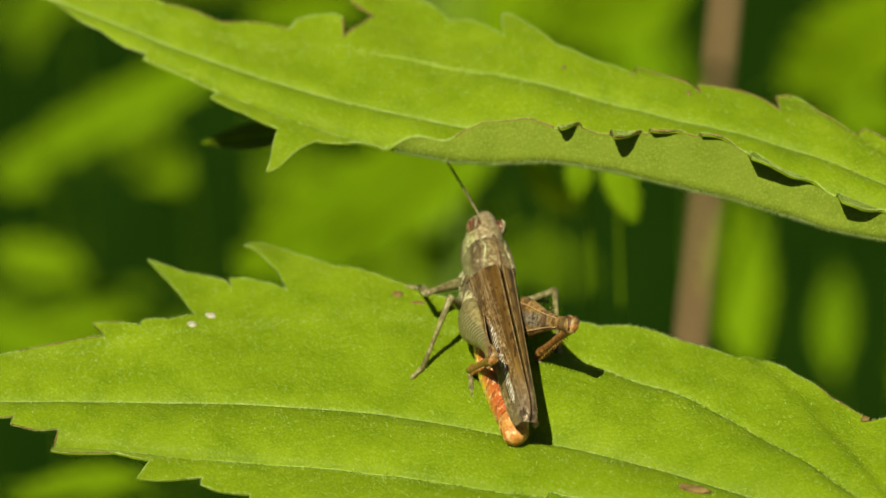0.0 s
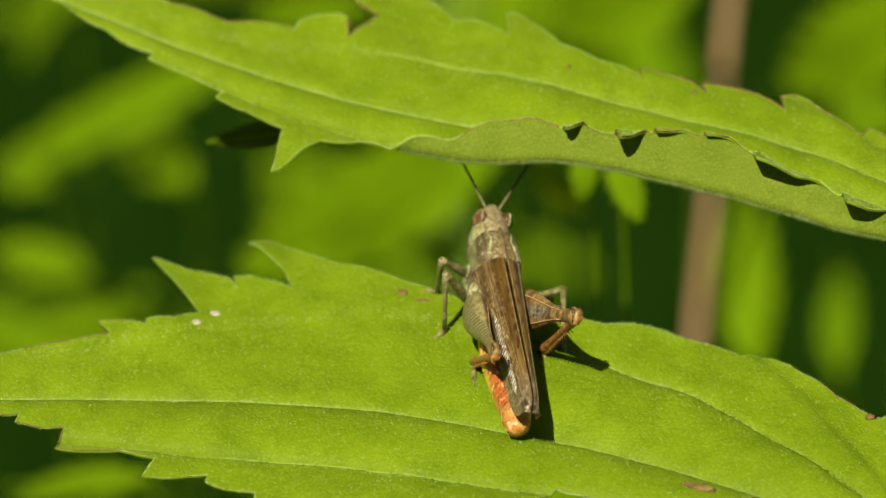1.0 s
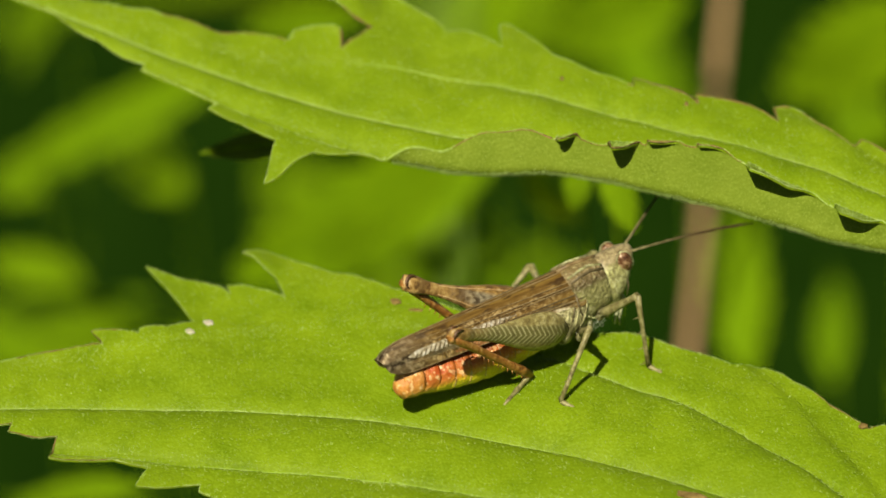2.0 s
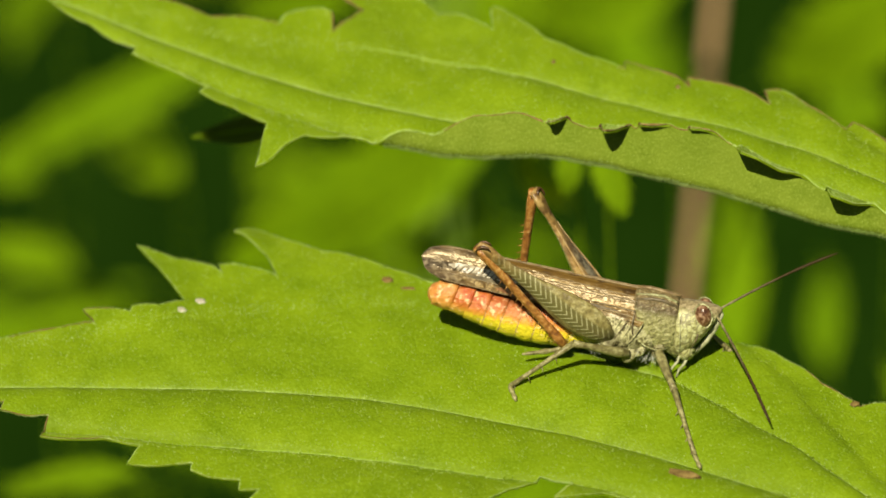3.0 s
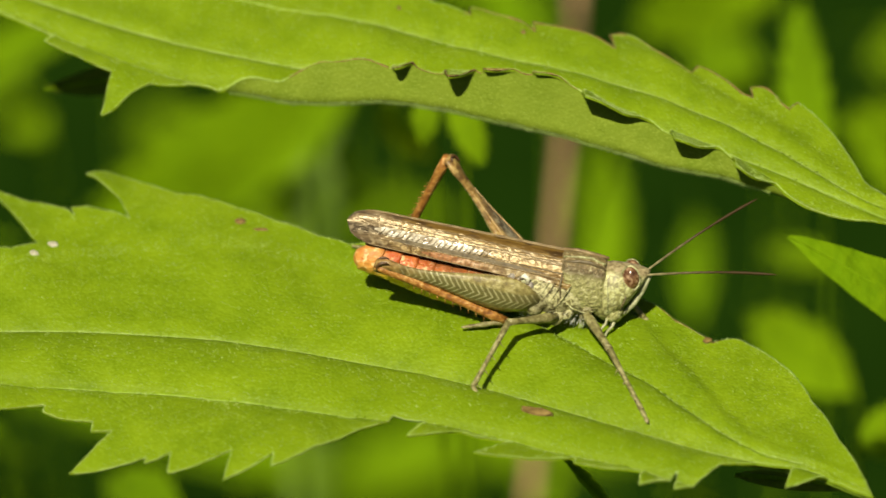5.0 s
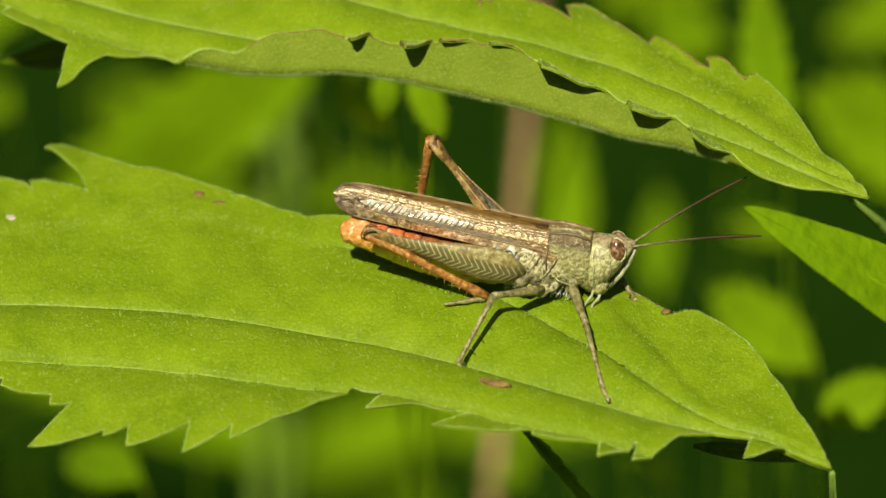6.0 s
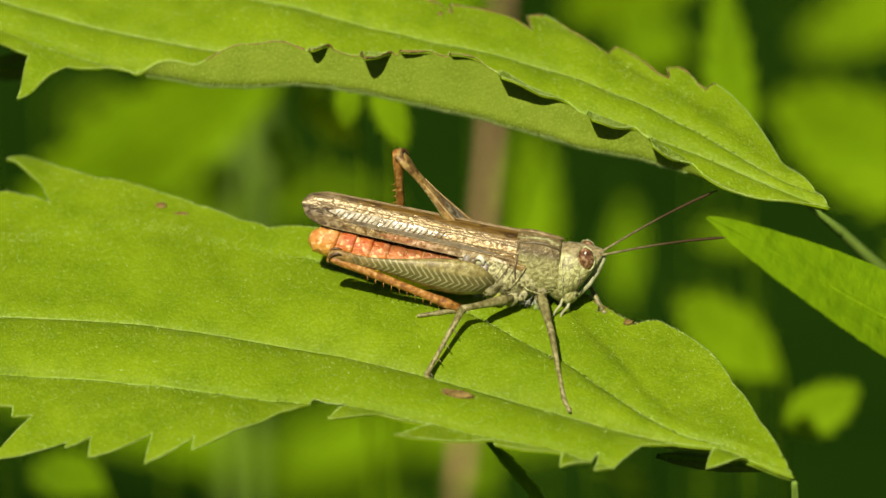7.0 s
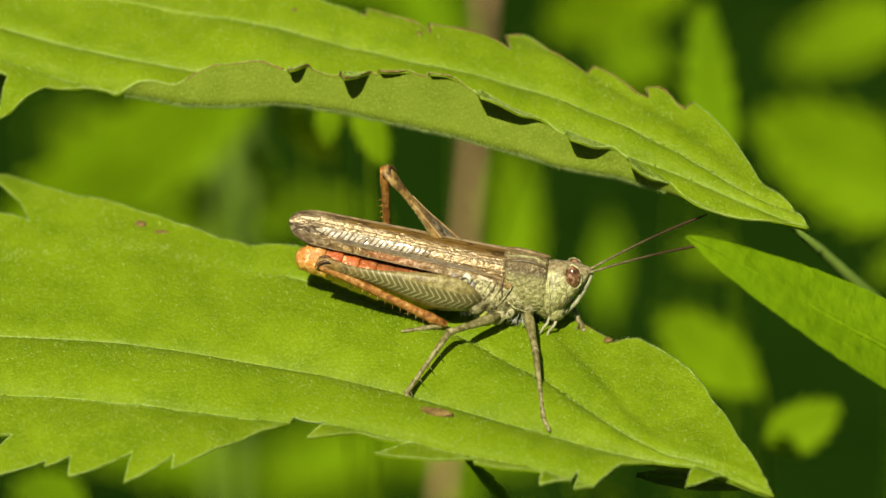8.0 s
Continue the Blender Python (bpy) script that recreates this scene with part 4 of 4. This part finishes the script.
        for x, y, z, r, m_, words in ((-0.4, 1.42, 1.05, 0.26, PALE, "pale cream plate under the wing"), (0.85, 1.0, -0.68, 0.34, YELLOW, "yellow-green plate at the leg's root"), (2.3, 0.95, -0.4, 0.4, BODY, "mottled plate on the breast"), (-0.15, 1.5, 0.72, 0.38, GREY, "grey rounded plate"), (-1.2, 1.2, 1.05, 0.26, GREY, "small plate under the wing"), (-0.8, 1.35, 0.95, 0.3, DARK, "plate coloured as the dark shade under the wing"), (0.5, 1.25, -0.2, 0.62, BODY, "rounded hip"), (1.75, 1.0, -0.75, 0.5, BODY, "rounded hip"), (3.3, 0.85, -0.2, 0.45, BODY, "rounded hip")):
            bm = bmesh.new()
            bmesh.ops.create_icosphere(bm, subdivisions=3, radius=r)
            bm.transform(Matrix.Translation((x, s * y, z)) @ Matrix.Rotation(radians(25), 4, "Y") @ Matrix.Diagonal((0.75, 0.55, 1.1, 1)))
            part("plate", bm, m_, hopper, words)
    part("brow_ridge", tube([(6.05, 0, 2.78), (6.36, 0, 2.4), (6.2, 0, 1.6), (5.85, 0, 0.7), (5.35, 0, -0.15)], [0.1, 0.17, 0.17, 0.17, 0.1], 10), PALE, hopper, "pale ridge down the face")
    bm = bmesh.new()
    bmesh.ops.create_icosphere(bm, subdivisions=3, radius=1)
    bm.transform(Matrix.Translation((4.78, 0, -0.05)) @ Matrix.Rotation(radians(-20), 4, "Y") @ Matrix.Diagonal((0.62, 0.86, 0.62, 1)))
    part("mouthparts", bm, FACE, hopper, "pale jaws")
    # down on the breast
    rng = random.Random(3)
    bm = bmesh.new()
    for k in range(260):
        x, a = rng.uniform(-0.6, 3.4), rng.uniform(-1.1, 1.1)
        base = Vector((x, 1.25 * math.sin(a), 0.45 - 1.4 * math.cos(a)))
        way = Vector((rng.uniform(-0.4, 0.4), math.sin(a) + rng.uniform(-0.3, 0.3), -math.cos(a))).normalized()
        tube([base, base + way * rng.uniform(0.25, 0.5)], [0.016, 0.006], 3, 1.0, bm)
    tagged(part("down", bm, DOWN, hopper, "pale fine hairs on the breast"), kind="stuff")
    # abdomen in rings
    for i in range(9):
        x = -0.9 - i * 0.98
        k = i / 8
        r0, r1 = 1.42 - 0.5 * k - 0.2 * max(0.0, 1 - k * 3), 1.37 - 0.56 * k - 0.2 * max(0.0, 0.7 - k * 3)
        z0 = 0.3 * k - 0.34 * math.sin(math.pi * min(1.0, k * 1.1))
        rings = [oval_ring(x + 0.15, 0, z0, r0 * 0.89, r0 * 0.965, tilt=0.15), oval_ring(x - 0.03, 0, z0, r0 * 0.91, r0 * 0.99, tilt=0.15), oval_ring(x - 0.3, 0, z0, r0 * 0.93, r0 * 1.015, tilt=0.15), oval_ring(x - 0.66, 0, z0, r1 * 0.94, r1 * 1.02, tilt=0.15), oval_ring(x - 0.92, 0, z0, r1 * 0.9, r1 * 0.99, tilt=0.15), oval_ring(x - 1.06, 0, z0 + 0.01, r1 * 0.88, r1 * 0.96, tilt=0.15)]
        ring = part("abdomen_ring", ring_loft(rings), ABDOMEN, hopper)
        if i < 6:
            part("ring_edge", tube([(x - 0.9 + 0.15 * r1 * math.sin(a), r1 * 0.895 * math.cos(a), z0 + r1 * 0.985 * math.sin(a)) for a in [-math.pi + math.pi * 2 * q / 24 for q in range(25)]], [0.03] * 25, 6), EDGE, ring, "pale rear edge of the ring")
    bm = bmesh.new()
    bmesh.ops.create_uvsphere(bm, u_segments=16, v_segments=10, radius=1)
    bm.transform(Matrix.Translation((-9.45, 0, 0.22)) @ Matrix.Diagonal((0.8, 0.7, 0.72, 1)))
    part("abdomen_tip", bm, ABDOMEN, hopper, "orange tip of the abdomen")
    # folded wings: two roof-shaped plates with long veins
    def wing_point(k, v, s, out=0.0):
        cap = math.sqrt(max(0.0, 1 - max(0.0, (k - 0.86) / 0.14) ** 2))
        drop = (2.2 - 0.12 * k) * (0.05 + 0.95 * cap)
        top = 2.95 + 0.1 * k - 0.7 * (1 - cap)
        wide = 0.06 + (1.34 - 0.84 * k) * math.sin(v * 1.5) ** 0.8
        return Vector((2.2 - 13.1 * k, s * (wide + out), top - drop * (1 - math.cos(v * 1.45)) + out * 0.5))

    for s in (-1, 1):
        bm = bmesh.new()
        grid = [[bm.verts.new(wing_point(i / 48, j / 10, s)) for j in range(11)] for i in range(49)]
        for a, b in zip(grid, grid[1:]):
            for j in range(10):
                bm.faces.new((a[j], b[j], b[j + 1], a[j + 1]))
        wing = part("wing", bm, WING, hopper, "brown speckled folded wing")
        thicken(wing, 0.06)
        def strip(name, va, vb, k0, k1, material, label, lift=0.02):
            """A narrow field of the wing between two long veins."""
            bm = bmesh.new()
            n = 40
            lines = []
            for i in range(n + 1):
                u = i / n
                k = k0 + (k1 - k0) * u
                lean = min(1.0, u / 0.25, (1 - u) / 0.12 + 0.15)
                mid, half = (va + vb) / 2, (vb - va) / 2 * max(0.12, lean)
                lines.append([bm.verts.new(wing_point(k, mid + half * w, s, lift)) for w in (-1, -0.3, 0.3, 1)])
            for p, q in zip(lines, lines[1:]):
                for j in range(3):
                    bm.faces.new((p[j], q[j], q[j + 1], p[j + 1]))
            part(name, bm, material, wing, label)

        strip("wing_window", 0.57, 0.75, 0.34, 0.88, SILVER_SHEEN, "glossy wing cells with a painted silver sheen")
        strip("wing_stripe", 0.75, 0.845, 0.10, 0.80, DARK, "dark stripe along the wing")
        strip("wing_border", 0.86, 0.98, 0.01, 0.66, BORDER, "pale golden lower border of the wing")
        for v0, v1, r, m_, end in ((0.02, 0.02, 0.05, CREST, 0.93), (0.42, 0.30, 0.035, CREST, 0.95), (0.52, 0.46, 0.04, VEIN, 0.95), (0.565, 0.565, 0.03, VEIN, 0.94), (0.725, 0.725, 0.03, DARK, 0.92), (0.835, 0.835, 0.035, VEIN, 0.9), (0.99, 0.99, 0.045, CREST, 0.88)):
            part("wing_vein", tube([wing_point(0.02 + (end - 0.02) * i / 30, v0 + (v1 - v0) * i / 30, s, 0.012) for i in range(31)], [r * (1.1 - 0.6 * i / 30) for i in range(31)], 6), m_, wing, "raised long vein of the wing")
        bm = bmesh.new()
        for i in range(21):
            k = 0.37 + 0.46 * i / 20
            tube([wing_point(k, 0.585, s, 0.022), wing_point(k + 0.008, 0.67, s, 0.03), wing_point(k + 0.02, 0.75, s, 0.022)], [0.014, 0.032, 0.036], 5, 1.0, bm)
        for i in range(34):
            k = 0.06 + 0.66 * i / 33
            tube([wing_point(k, 0.85, s, 0.022), wing_point(k + 0.006, 0.98, s, 0.022)], [0.014, 0.014], 5, 1.0, bm)
        tagged(part("vein_net", bm, DARK, wing, "rows of fine dark cross veins"), kind="stuff")


hopper_body()


def leg_bone(name, length, radii, material, flat=1.0, spines=0, label=""):
    """A leg segment along +x from its joint, its back side towards +z."""
    n = len(radii)
    bm = tube([(length * k / (n - 1), 0, 0) for k in range(n)], radii, 12, flat)
    for k in range(spines):
        x = length * (0.3 + 0.65 * k / max(1, spines - 1))
        for s in (-1, 1):
            tube([(x, s * 0.08, 0.1), (x + 0.14, s * 0.22, 0.42)], [0.045, 0.012], 5, 1.0, bm)
    return part(name, bm, material, hopper, label)


HIND = (9.5, 8.3)
THIGH = [0.35, 0.92, 1.17, 1.2, 1.1, 0.94, 0.76, 0.58, 0.45, 0.38, 0.4, 0.55, 0.45]
MIDDLE = (3.6, 4.4)
FORE = (3.2, 4.5)
LEGS = {}


def knee_marks(femur, outer):
    """Dark crescent on each side of the knee and a fringe of short hairs below the thigh."""
    for s in (-1, 1):
        for up in (-1, 1) if s == outer else ():
            rows = [(9.5 * q / 12, r) for q, r in enumerate(THIGH)][1:10]
            part("thigh_ridge", tube([(x, s * r * 0.47 * 0.74, up * r * 0.69) for x, r in rows], [0.02, 0.05, 0.06, 0.06, 0.055, 0.05, 0.045, 0.035, 0.02], 6), EDGE, femur, "raised pale ridge along the thigh")
        part("knee_crescent", tube([(9.0 + 0.42 * math.cos(a), s * 0.235, 0.05 + 0.42 * math.sin(a)) for a in [radians(-60 + 30 * q) for q in range(7)]], [0.03, 0.07, 0.09, 0.1, 0.09, 0.07, 0.03], 6), KNEE, femur, "dark brown crescent on the knee")


KNEE = skin("knee_brown", [(0.35, (0.035, 0.016, 0.006)), (0.62, (0.11, 0.05, 0.018))], grain=0.3)
for side in ("left", "right"):
    s = 1 if side == "left" else -1
    LEGS["hind", side] = (leg_bone("hind_femur", HIND[0], THIGH, FEMUR[side], 0.47, 0, "herringbone-marked thick hind thigh"),
                          leg_bone("hind_tibia", HIND[1], [0.28, 0.3, 0.25, 0.24, 0.23, 0.23, 0.24, 0.3, 0.24], TIBIA, 1.0, 12, "orange-brown spiny shin"),
                          leg_bone("hind_tarsus", 2.6, [0.13, 0.18, 0.12, 0.17, 0.11, 0.12, 0.06], LIMB), HIND, Vector((0.6, s * 1.42, 0.05)))
    LEGS["middle", side] = (leg_bone("middle_femur", MIDDLE[0], [0.26, 0.3, 0.26, 0.21, 0.18, 0.22], LIMB), leg_bone("middle_tibia", MIDDLE[1], [0.2, 0.16, 0.13, 0.13, 0.16], LIMB, 1.0, 4),
                            leg_bone("middle_tarsus", 1.1, [0.13, 0.16, 0.11, 0.15, 0.06], LIMB), MIDDLE, Vector((1.7, s * 1.2, -0.7)))
    LEGS["fore", side] = (leg_bone("fore_femur", FORE[0], [0.26, 0.3, 0.27, 0.22, 0.19, 0.22], LIMB), leg_bone("fore_tibia", FORE[1], [0.19, 0.16, 0.13, 0.13, 0.15], LIMB, 1.0, 4),
                          leg_bone("fore_tarsus", 1.0, [0.12, 0.15, 0.1, 0.14, 0.06], LIMB), FORE, Vector((3.3, s * 1.0, -0.2)))
for side in ("left", "right"):
    knee_marks(LEGS["hind", side][0], 1 if side == "left" else -1)
FEELERS = {}
for side in ("left", "right"):
    FEELERS[side] = part("antenna", tube([(7.6 * k / 22, 0, 0.25 * math.sin(k / 9)) for k in range(23)], [0.068 + (0.01 if k % 2 else -0.006) + (0.014 if k > 14 else 0) - (0.035 if k > 20 else 0) for k in range(23)], 8), FEELER, hopper, "thin dark segmented antenna")


# ---- what moves ----
LEAF_SWAY = [(0, -0.82), (0.5, -0.73), (1, -0.73), (1.5, -0.67), (1.7, -0.66), (2.8, -0.4), (3, -0.32), (3.5, -0.16), (4, -0.13), (4.5, 0), (5, 0.16), (6.5, 0.13), (8, 0.19)]
# seconds; place on the leaf x, y and height; heading, nose-up and roll in degrees
BODY_ROWS = [(0, -3.1, 8.48, 2.1, 99, 2.5, 17), (0.2, -2.95, 8.6, 2.1, 96, 2, 17), (0.6, -2.95, 8.68, 2.1, 95, 2, 17), (1.0, -3.1, 8.95, 2.1, 98, 1.8, 17), (1.3, -2.7, 8.95, 2.1, 98, 2.5, 17), (1.4, -2.75, 8.6, 2.1, 96.5, 1.5, 17), (1.5, -1.74, 8.33, 2.1, 85.5, 1.5, 6), (1.6, -1.24, 7.95, 2.15, 80.5, -0.5, 0), (1.7, -0.4, 7.93, 2.15, 68, -2.5, -8),
             (2.0, 0.2, 8.2, 2.4, 35, 0, -15), (2.4, 1.8, 7.8, 2.1, 4, -4, -23), (2.8, 3.45, 7.4, 1.9, -10, -6.5, -27), (3, 4, 6.5, 1.9, -10, -6.5, -27), (3.2, 4.35, 6.3, 1.9, -10, -6.5, -27), (3.5, 5.61, 5.45, 1.9, -10, -6.5, -27),
             (4, 6.18, 4.9, 1.9, -10, -6.5, -27), (4.5, 6.85, 5.1, 1.9, -10, -6.5, -27), (4.8, 7.95, 4.75, 1.9, -10, -6.5, -27), (5.2, 8.45, 4, 1.9, -10, -6.5, -27), (6.3, 10.05, 4.4, 1.9, -10, -6.5, -27), (7, 10.15, 4.46, 1.9, -10, -6.5, -27), (8, 10.55, 4.46, 1.9, -10, -6.5, -27)]
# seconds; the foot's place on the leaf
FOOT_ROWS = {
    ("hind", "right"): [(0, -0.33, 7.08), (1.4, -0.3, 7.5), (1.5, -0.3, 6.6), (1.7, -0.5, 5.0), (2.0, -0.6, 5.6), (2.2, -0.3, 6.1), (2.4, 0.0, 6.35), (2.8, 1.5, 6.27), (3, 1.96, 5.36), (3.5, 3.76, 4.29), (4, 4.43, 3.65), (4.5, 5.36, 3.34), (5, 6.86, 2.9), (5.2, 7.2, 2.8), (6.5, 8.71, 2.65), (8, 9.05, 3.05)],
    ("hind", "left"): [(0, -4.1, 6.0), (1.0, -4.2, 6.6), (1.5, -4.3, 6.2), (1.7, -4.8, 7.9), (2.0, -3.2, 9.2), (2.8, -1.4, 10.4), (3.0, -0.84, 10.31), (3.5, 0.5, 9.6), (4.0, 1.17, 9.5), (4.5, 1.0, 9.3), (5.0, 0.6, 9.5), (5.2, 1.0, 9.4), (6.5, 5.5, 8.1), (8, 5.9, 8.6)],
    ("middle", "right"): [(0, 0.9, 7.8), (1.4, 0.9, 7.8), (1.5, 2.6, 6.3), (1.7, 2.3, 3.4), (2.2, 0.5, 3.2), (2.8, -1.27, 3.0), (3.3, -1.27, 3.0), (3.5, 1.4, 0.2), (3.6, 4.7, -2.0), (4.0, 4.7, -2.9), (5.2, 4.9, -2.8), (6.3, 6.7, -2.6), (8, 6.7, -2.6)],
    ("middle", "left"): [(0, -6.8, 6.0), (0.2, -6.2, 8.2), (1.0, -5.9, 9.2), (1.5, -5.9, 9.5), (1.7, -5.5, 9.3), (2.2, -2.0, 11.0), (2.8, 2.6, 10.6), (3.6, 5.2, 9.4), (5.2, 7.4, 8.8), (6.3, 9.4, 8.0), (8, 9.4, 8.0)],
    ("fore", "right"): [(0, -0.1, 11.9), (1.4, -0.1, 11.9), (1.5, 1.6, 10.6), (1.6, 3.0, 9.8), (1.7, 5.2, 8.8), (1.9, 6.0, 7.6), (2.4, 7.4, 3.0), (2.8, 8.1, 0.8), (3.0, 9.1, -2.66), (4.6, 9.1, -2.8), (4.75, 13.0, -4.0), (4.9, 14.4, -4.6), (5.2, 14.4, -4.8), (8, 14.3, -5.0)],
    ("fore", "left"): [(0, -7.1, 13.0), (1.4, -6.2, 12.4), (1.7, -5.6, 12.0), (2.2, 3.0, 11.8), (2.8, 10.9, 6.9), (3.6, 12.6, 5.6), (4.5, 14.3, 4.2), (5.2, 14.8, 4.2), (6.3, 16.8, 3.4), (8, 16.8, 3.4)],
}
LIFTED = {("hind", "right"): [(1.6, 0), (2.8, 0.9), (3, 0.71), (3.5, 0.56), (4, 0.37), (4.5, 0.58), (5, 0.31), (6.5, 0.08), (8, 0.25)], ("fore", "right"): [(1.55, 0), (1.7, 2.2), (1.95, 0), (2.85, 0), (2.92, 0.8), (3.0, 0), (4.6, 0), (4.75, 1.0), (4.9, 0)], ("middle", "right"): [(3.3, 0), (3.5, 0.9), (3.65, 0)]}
# the way in which each knee points, in the body's space
KNEES = {
    ("hind", "right"): [(0, -0.08, 0.365, 0.93), (1.4, -0.12, 0.33, 0.92), (1.5, -0.2, 0.1, 0.93), (1.7, -0.4, -0.05, 0.9), (2.0, -0.5, -0.25, 0.82), (2.4, -0.65, -0.3, 0.7), (2.8, -0.7, -0.22, 0.68), (3, -0.99, -0.07, 0.08), (3.5, -0.95, -0.2, 0.24), (4, -0.95, -0.15, 0.26), (4.5, -0.98, -0.14, 0.16), (5, -0.99, -0.16, 0.03), (6.5, -0.99, -0.16, 0.02), (8, -0.93, -0.22, 0.31)],
    ("hind", "left"): [(0, -0.847, 0.113, 0.519), (1.5, -0.85, 0.11, 0.52), (1.7, -0.72, 0.25, 0.62), (2.0, -0.82, 0.06, 0.56), (2.8, -0.77, -0.03, 0.60), (3.0, -0.765, -0.038, 0.60), (3.5, -0.83, 0.027, 0.52), (4, -0.84, 0.066, 0.51), (4.5, -0.87, 0.08, 0.45), (5, -0.90, 0.1, 0.40), (6.5, -0.945, 0.057, 0.30), (8, -0.95, 0.145, 0.275)],
    ("middle", "right"): [(0, 1, -0.25, 0.25), (1.4, 1, -0.25, 0.25), (1.6, 0.3, -1, 0.5), (1.8, -0.3, -1, 0.7), (2.8, -0.9, -0.7, 0.5), (8, -0.9, -0.7, 0.5)],
    ("middle", "left"): [(0, 0.3, -0.1, 1), (1.6, 0.3, -0.1, 1), (2.2, -0.1, 1, 0.7), (8, -0.1, 1, 0.7)],
    ("fore", "right"): [(0, 0.0, -1, -0.5), (1.5, 0.0, -1, -0.4), (1.8, 0.4, -1, 0.8), (8, 0.4, -1, 0.8)],
    ("fore", "left"): [(0, 0.0, 1, -0.5), (1.6, 0.0, 1, -0.5), (2.2, 0.4, 1, 0.8), (8, 0.4, 1, 0.8)],
}
# seconds; rise and sideways swing of each antenna in degrees
FEELER_ROWS = {
    "left": [(0, 2, 20), (0.2, 2, 18), (1.4, 4, 18), (1.7, 16, 18), (2.8, 36, 15), (3.2, 32, 12), (3.5, -8, 12), (3.8, -24, 12), (4.2, -40, 12), (4.4, 42, 12), (4.8, 42, 12), (6.3, 38, 12), (8, 33, 12)],
    "right": [(0, -38, -22), (0.2, 22, -30), (1.4, 22, -34), (1.5, 22, -50), (1.7, 20, -44), (2.8, -34, -44), (3.0, -37, -46), (3.2, -24, -14), (3.5, -7, 6), (3.6, -36, -44), (4.2, -34, -42), (4.4, -14, -10), (4.5, 4, -8), (4.8, 12, -8), (6.5, 18, -8), (8, 25, -8)],
}


def mixed(rows, t):
    """The values of rows at t, eased from row to row."""
    if t <= rows[0][0]:
        return rows[0][1:]
    for a, b in zip(rows, rows[1:]):
        if t <= b[0]:
            k = (t - a[0]) / (b[0] - a[0])
            k = k * k * (3 - 2 * k)
            return tuple(p + (q - p) * k for p, q in zip(a[1:], b[1:]))
    return rows[-1][1:]


def sway(t):
    return Matrix.Translation(UPWARD * (mixed(LEAF_SWAY, t)[0] * MM))


def body_pose(t):
    x, y, h, heading, nose, roll = mixed(BODY_ROWS, t)
    turn = Matrix.Rotation(radians(heading), 4, "Z") @ Matrix.Rotation(radians(-nose), 4, "Y") @ Matrix.Rotation(radians(roll), 4, "X")
    return sway(t) @ LOW_PLANE @ Matrix.Translation((x * MM, y * MM, h * MM)) @ turn


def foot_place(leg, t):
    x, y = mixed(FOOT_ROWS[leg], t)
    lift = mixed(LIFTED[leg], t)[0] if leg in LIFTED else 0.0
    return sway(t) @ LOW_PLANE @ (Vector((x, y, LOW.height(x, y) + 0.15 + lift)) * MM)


def bone_pose(a, b, back):
    """A pose at a whose x axis points to b and whose z axis leans towards back."""
    x = (b - a).normalized()
    z = (back - x * back.dot(x)).normalized()
    y = z.cross(x)
    return Matrix(((x.x, y.x, z.x, a.x * MM), (x.y, y.y, z.y, a.y * MM), (x.z, y.z, z.z, a.z * MM), (0, 0, 0, 1)))


def leg_poses(leg, t):
    """Thigh, shin and foot of a leg that reaches for its place on the leaf."""
    long, short = LEGS[leg][3]
    hip = LEGS[leg][4]
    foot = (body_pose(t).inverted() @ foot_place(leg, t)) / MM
    up = Vector((0, 0, 1))
    reach = foot - hip
    d = min(max(reach.length, abs(long - short) + 0.05), long + short - 0.02)
    way = reach.normalized()
    foot = hip + way * d
    knee_way = Vector(mixed(KNEES[leg], t))
    knee_way = (knee_way - way * knee_way.dot(way)).normalized()
    along = (long * long - short * short + d * d) / (2 * d)
    knee = hip + way * along + knee_way * math.sqrt(max(0.0, long * long - along * along))
    toe = Vector((-1, -0.3, -0.28)) if leg[0] == "hind" and leg[1] == "right" else Vector((-1, 0.1, -0.05)) if leg[0] == "hind" else Vector((-0.7, 0.7, -0.3)) if leg == ("middle", "left") else Vector((0.35, 0.5 if leg[1] == "left" else -0.5, -0.35))
    return bone_pose(hip, knee, knee_way if leg[0] != "hind" else up.lerp(Vector((0, -0.42, 0.9)), min(1.0, max(0.0, (t - 1.7) / 1.0))) if leg[1] == "right" else up.lerp(Vector((0, 1, 0.45)), min(1.0, max(0.0, (t - 1.7) / 1.0)))), bone_pose(knee, foot, (knee - hip) * -1 if leg[0] != "hind" else (hip - knee) * -1), bone_pose(foot, foot + toe, up)


def motions():
    times = [k / 10 for k in range(81)]
    walk(low_leaf, [(t, sway(t) @ LOW_PLANE) for t, _ in LEAF_SWAY])
    for ob in UPPER_THINGS:
        still = ob.matrix_world.copy()
        walk(ob, [(t, Matrix.Translation((RIGHT * -a + UPWARD * -b) * 0.040 * MM) @ still) for t, a, b in PATH])
    for ob in LOW_CRUMBS:
        rest = ob.matrix_world.copy()
        walk(ob, [(t, sway(t) @ rest) for t, _ in LEAF_SWAY])
    walk(hopper, [(t, body_pose(t)) for t in times])
    for leg in LEGS:
        poses = [leg_poses(leg, t) for t in times]
        for k in range(3):
            walk(LEGS[leg][k], [(t, p[k]) for t, p in zip(times, poses)])
    for side in FEELERS:
        s = 1 if side == "left" else -1
        rows = []
        for t in times:
            rise, swing = mixed(FEELER_ROWS[side], t)
            rows.append((t, Matrix.Translation((6.05 * MM, s * 0.3 * MM, 2.45 * MM)) @ Matrix.Rotation(radians(swing), 4, "Z") @ Matrix.Rotation(radians(-rise), 4, "Y")))
        walk(FEELERS[side], rows)


motions()
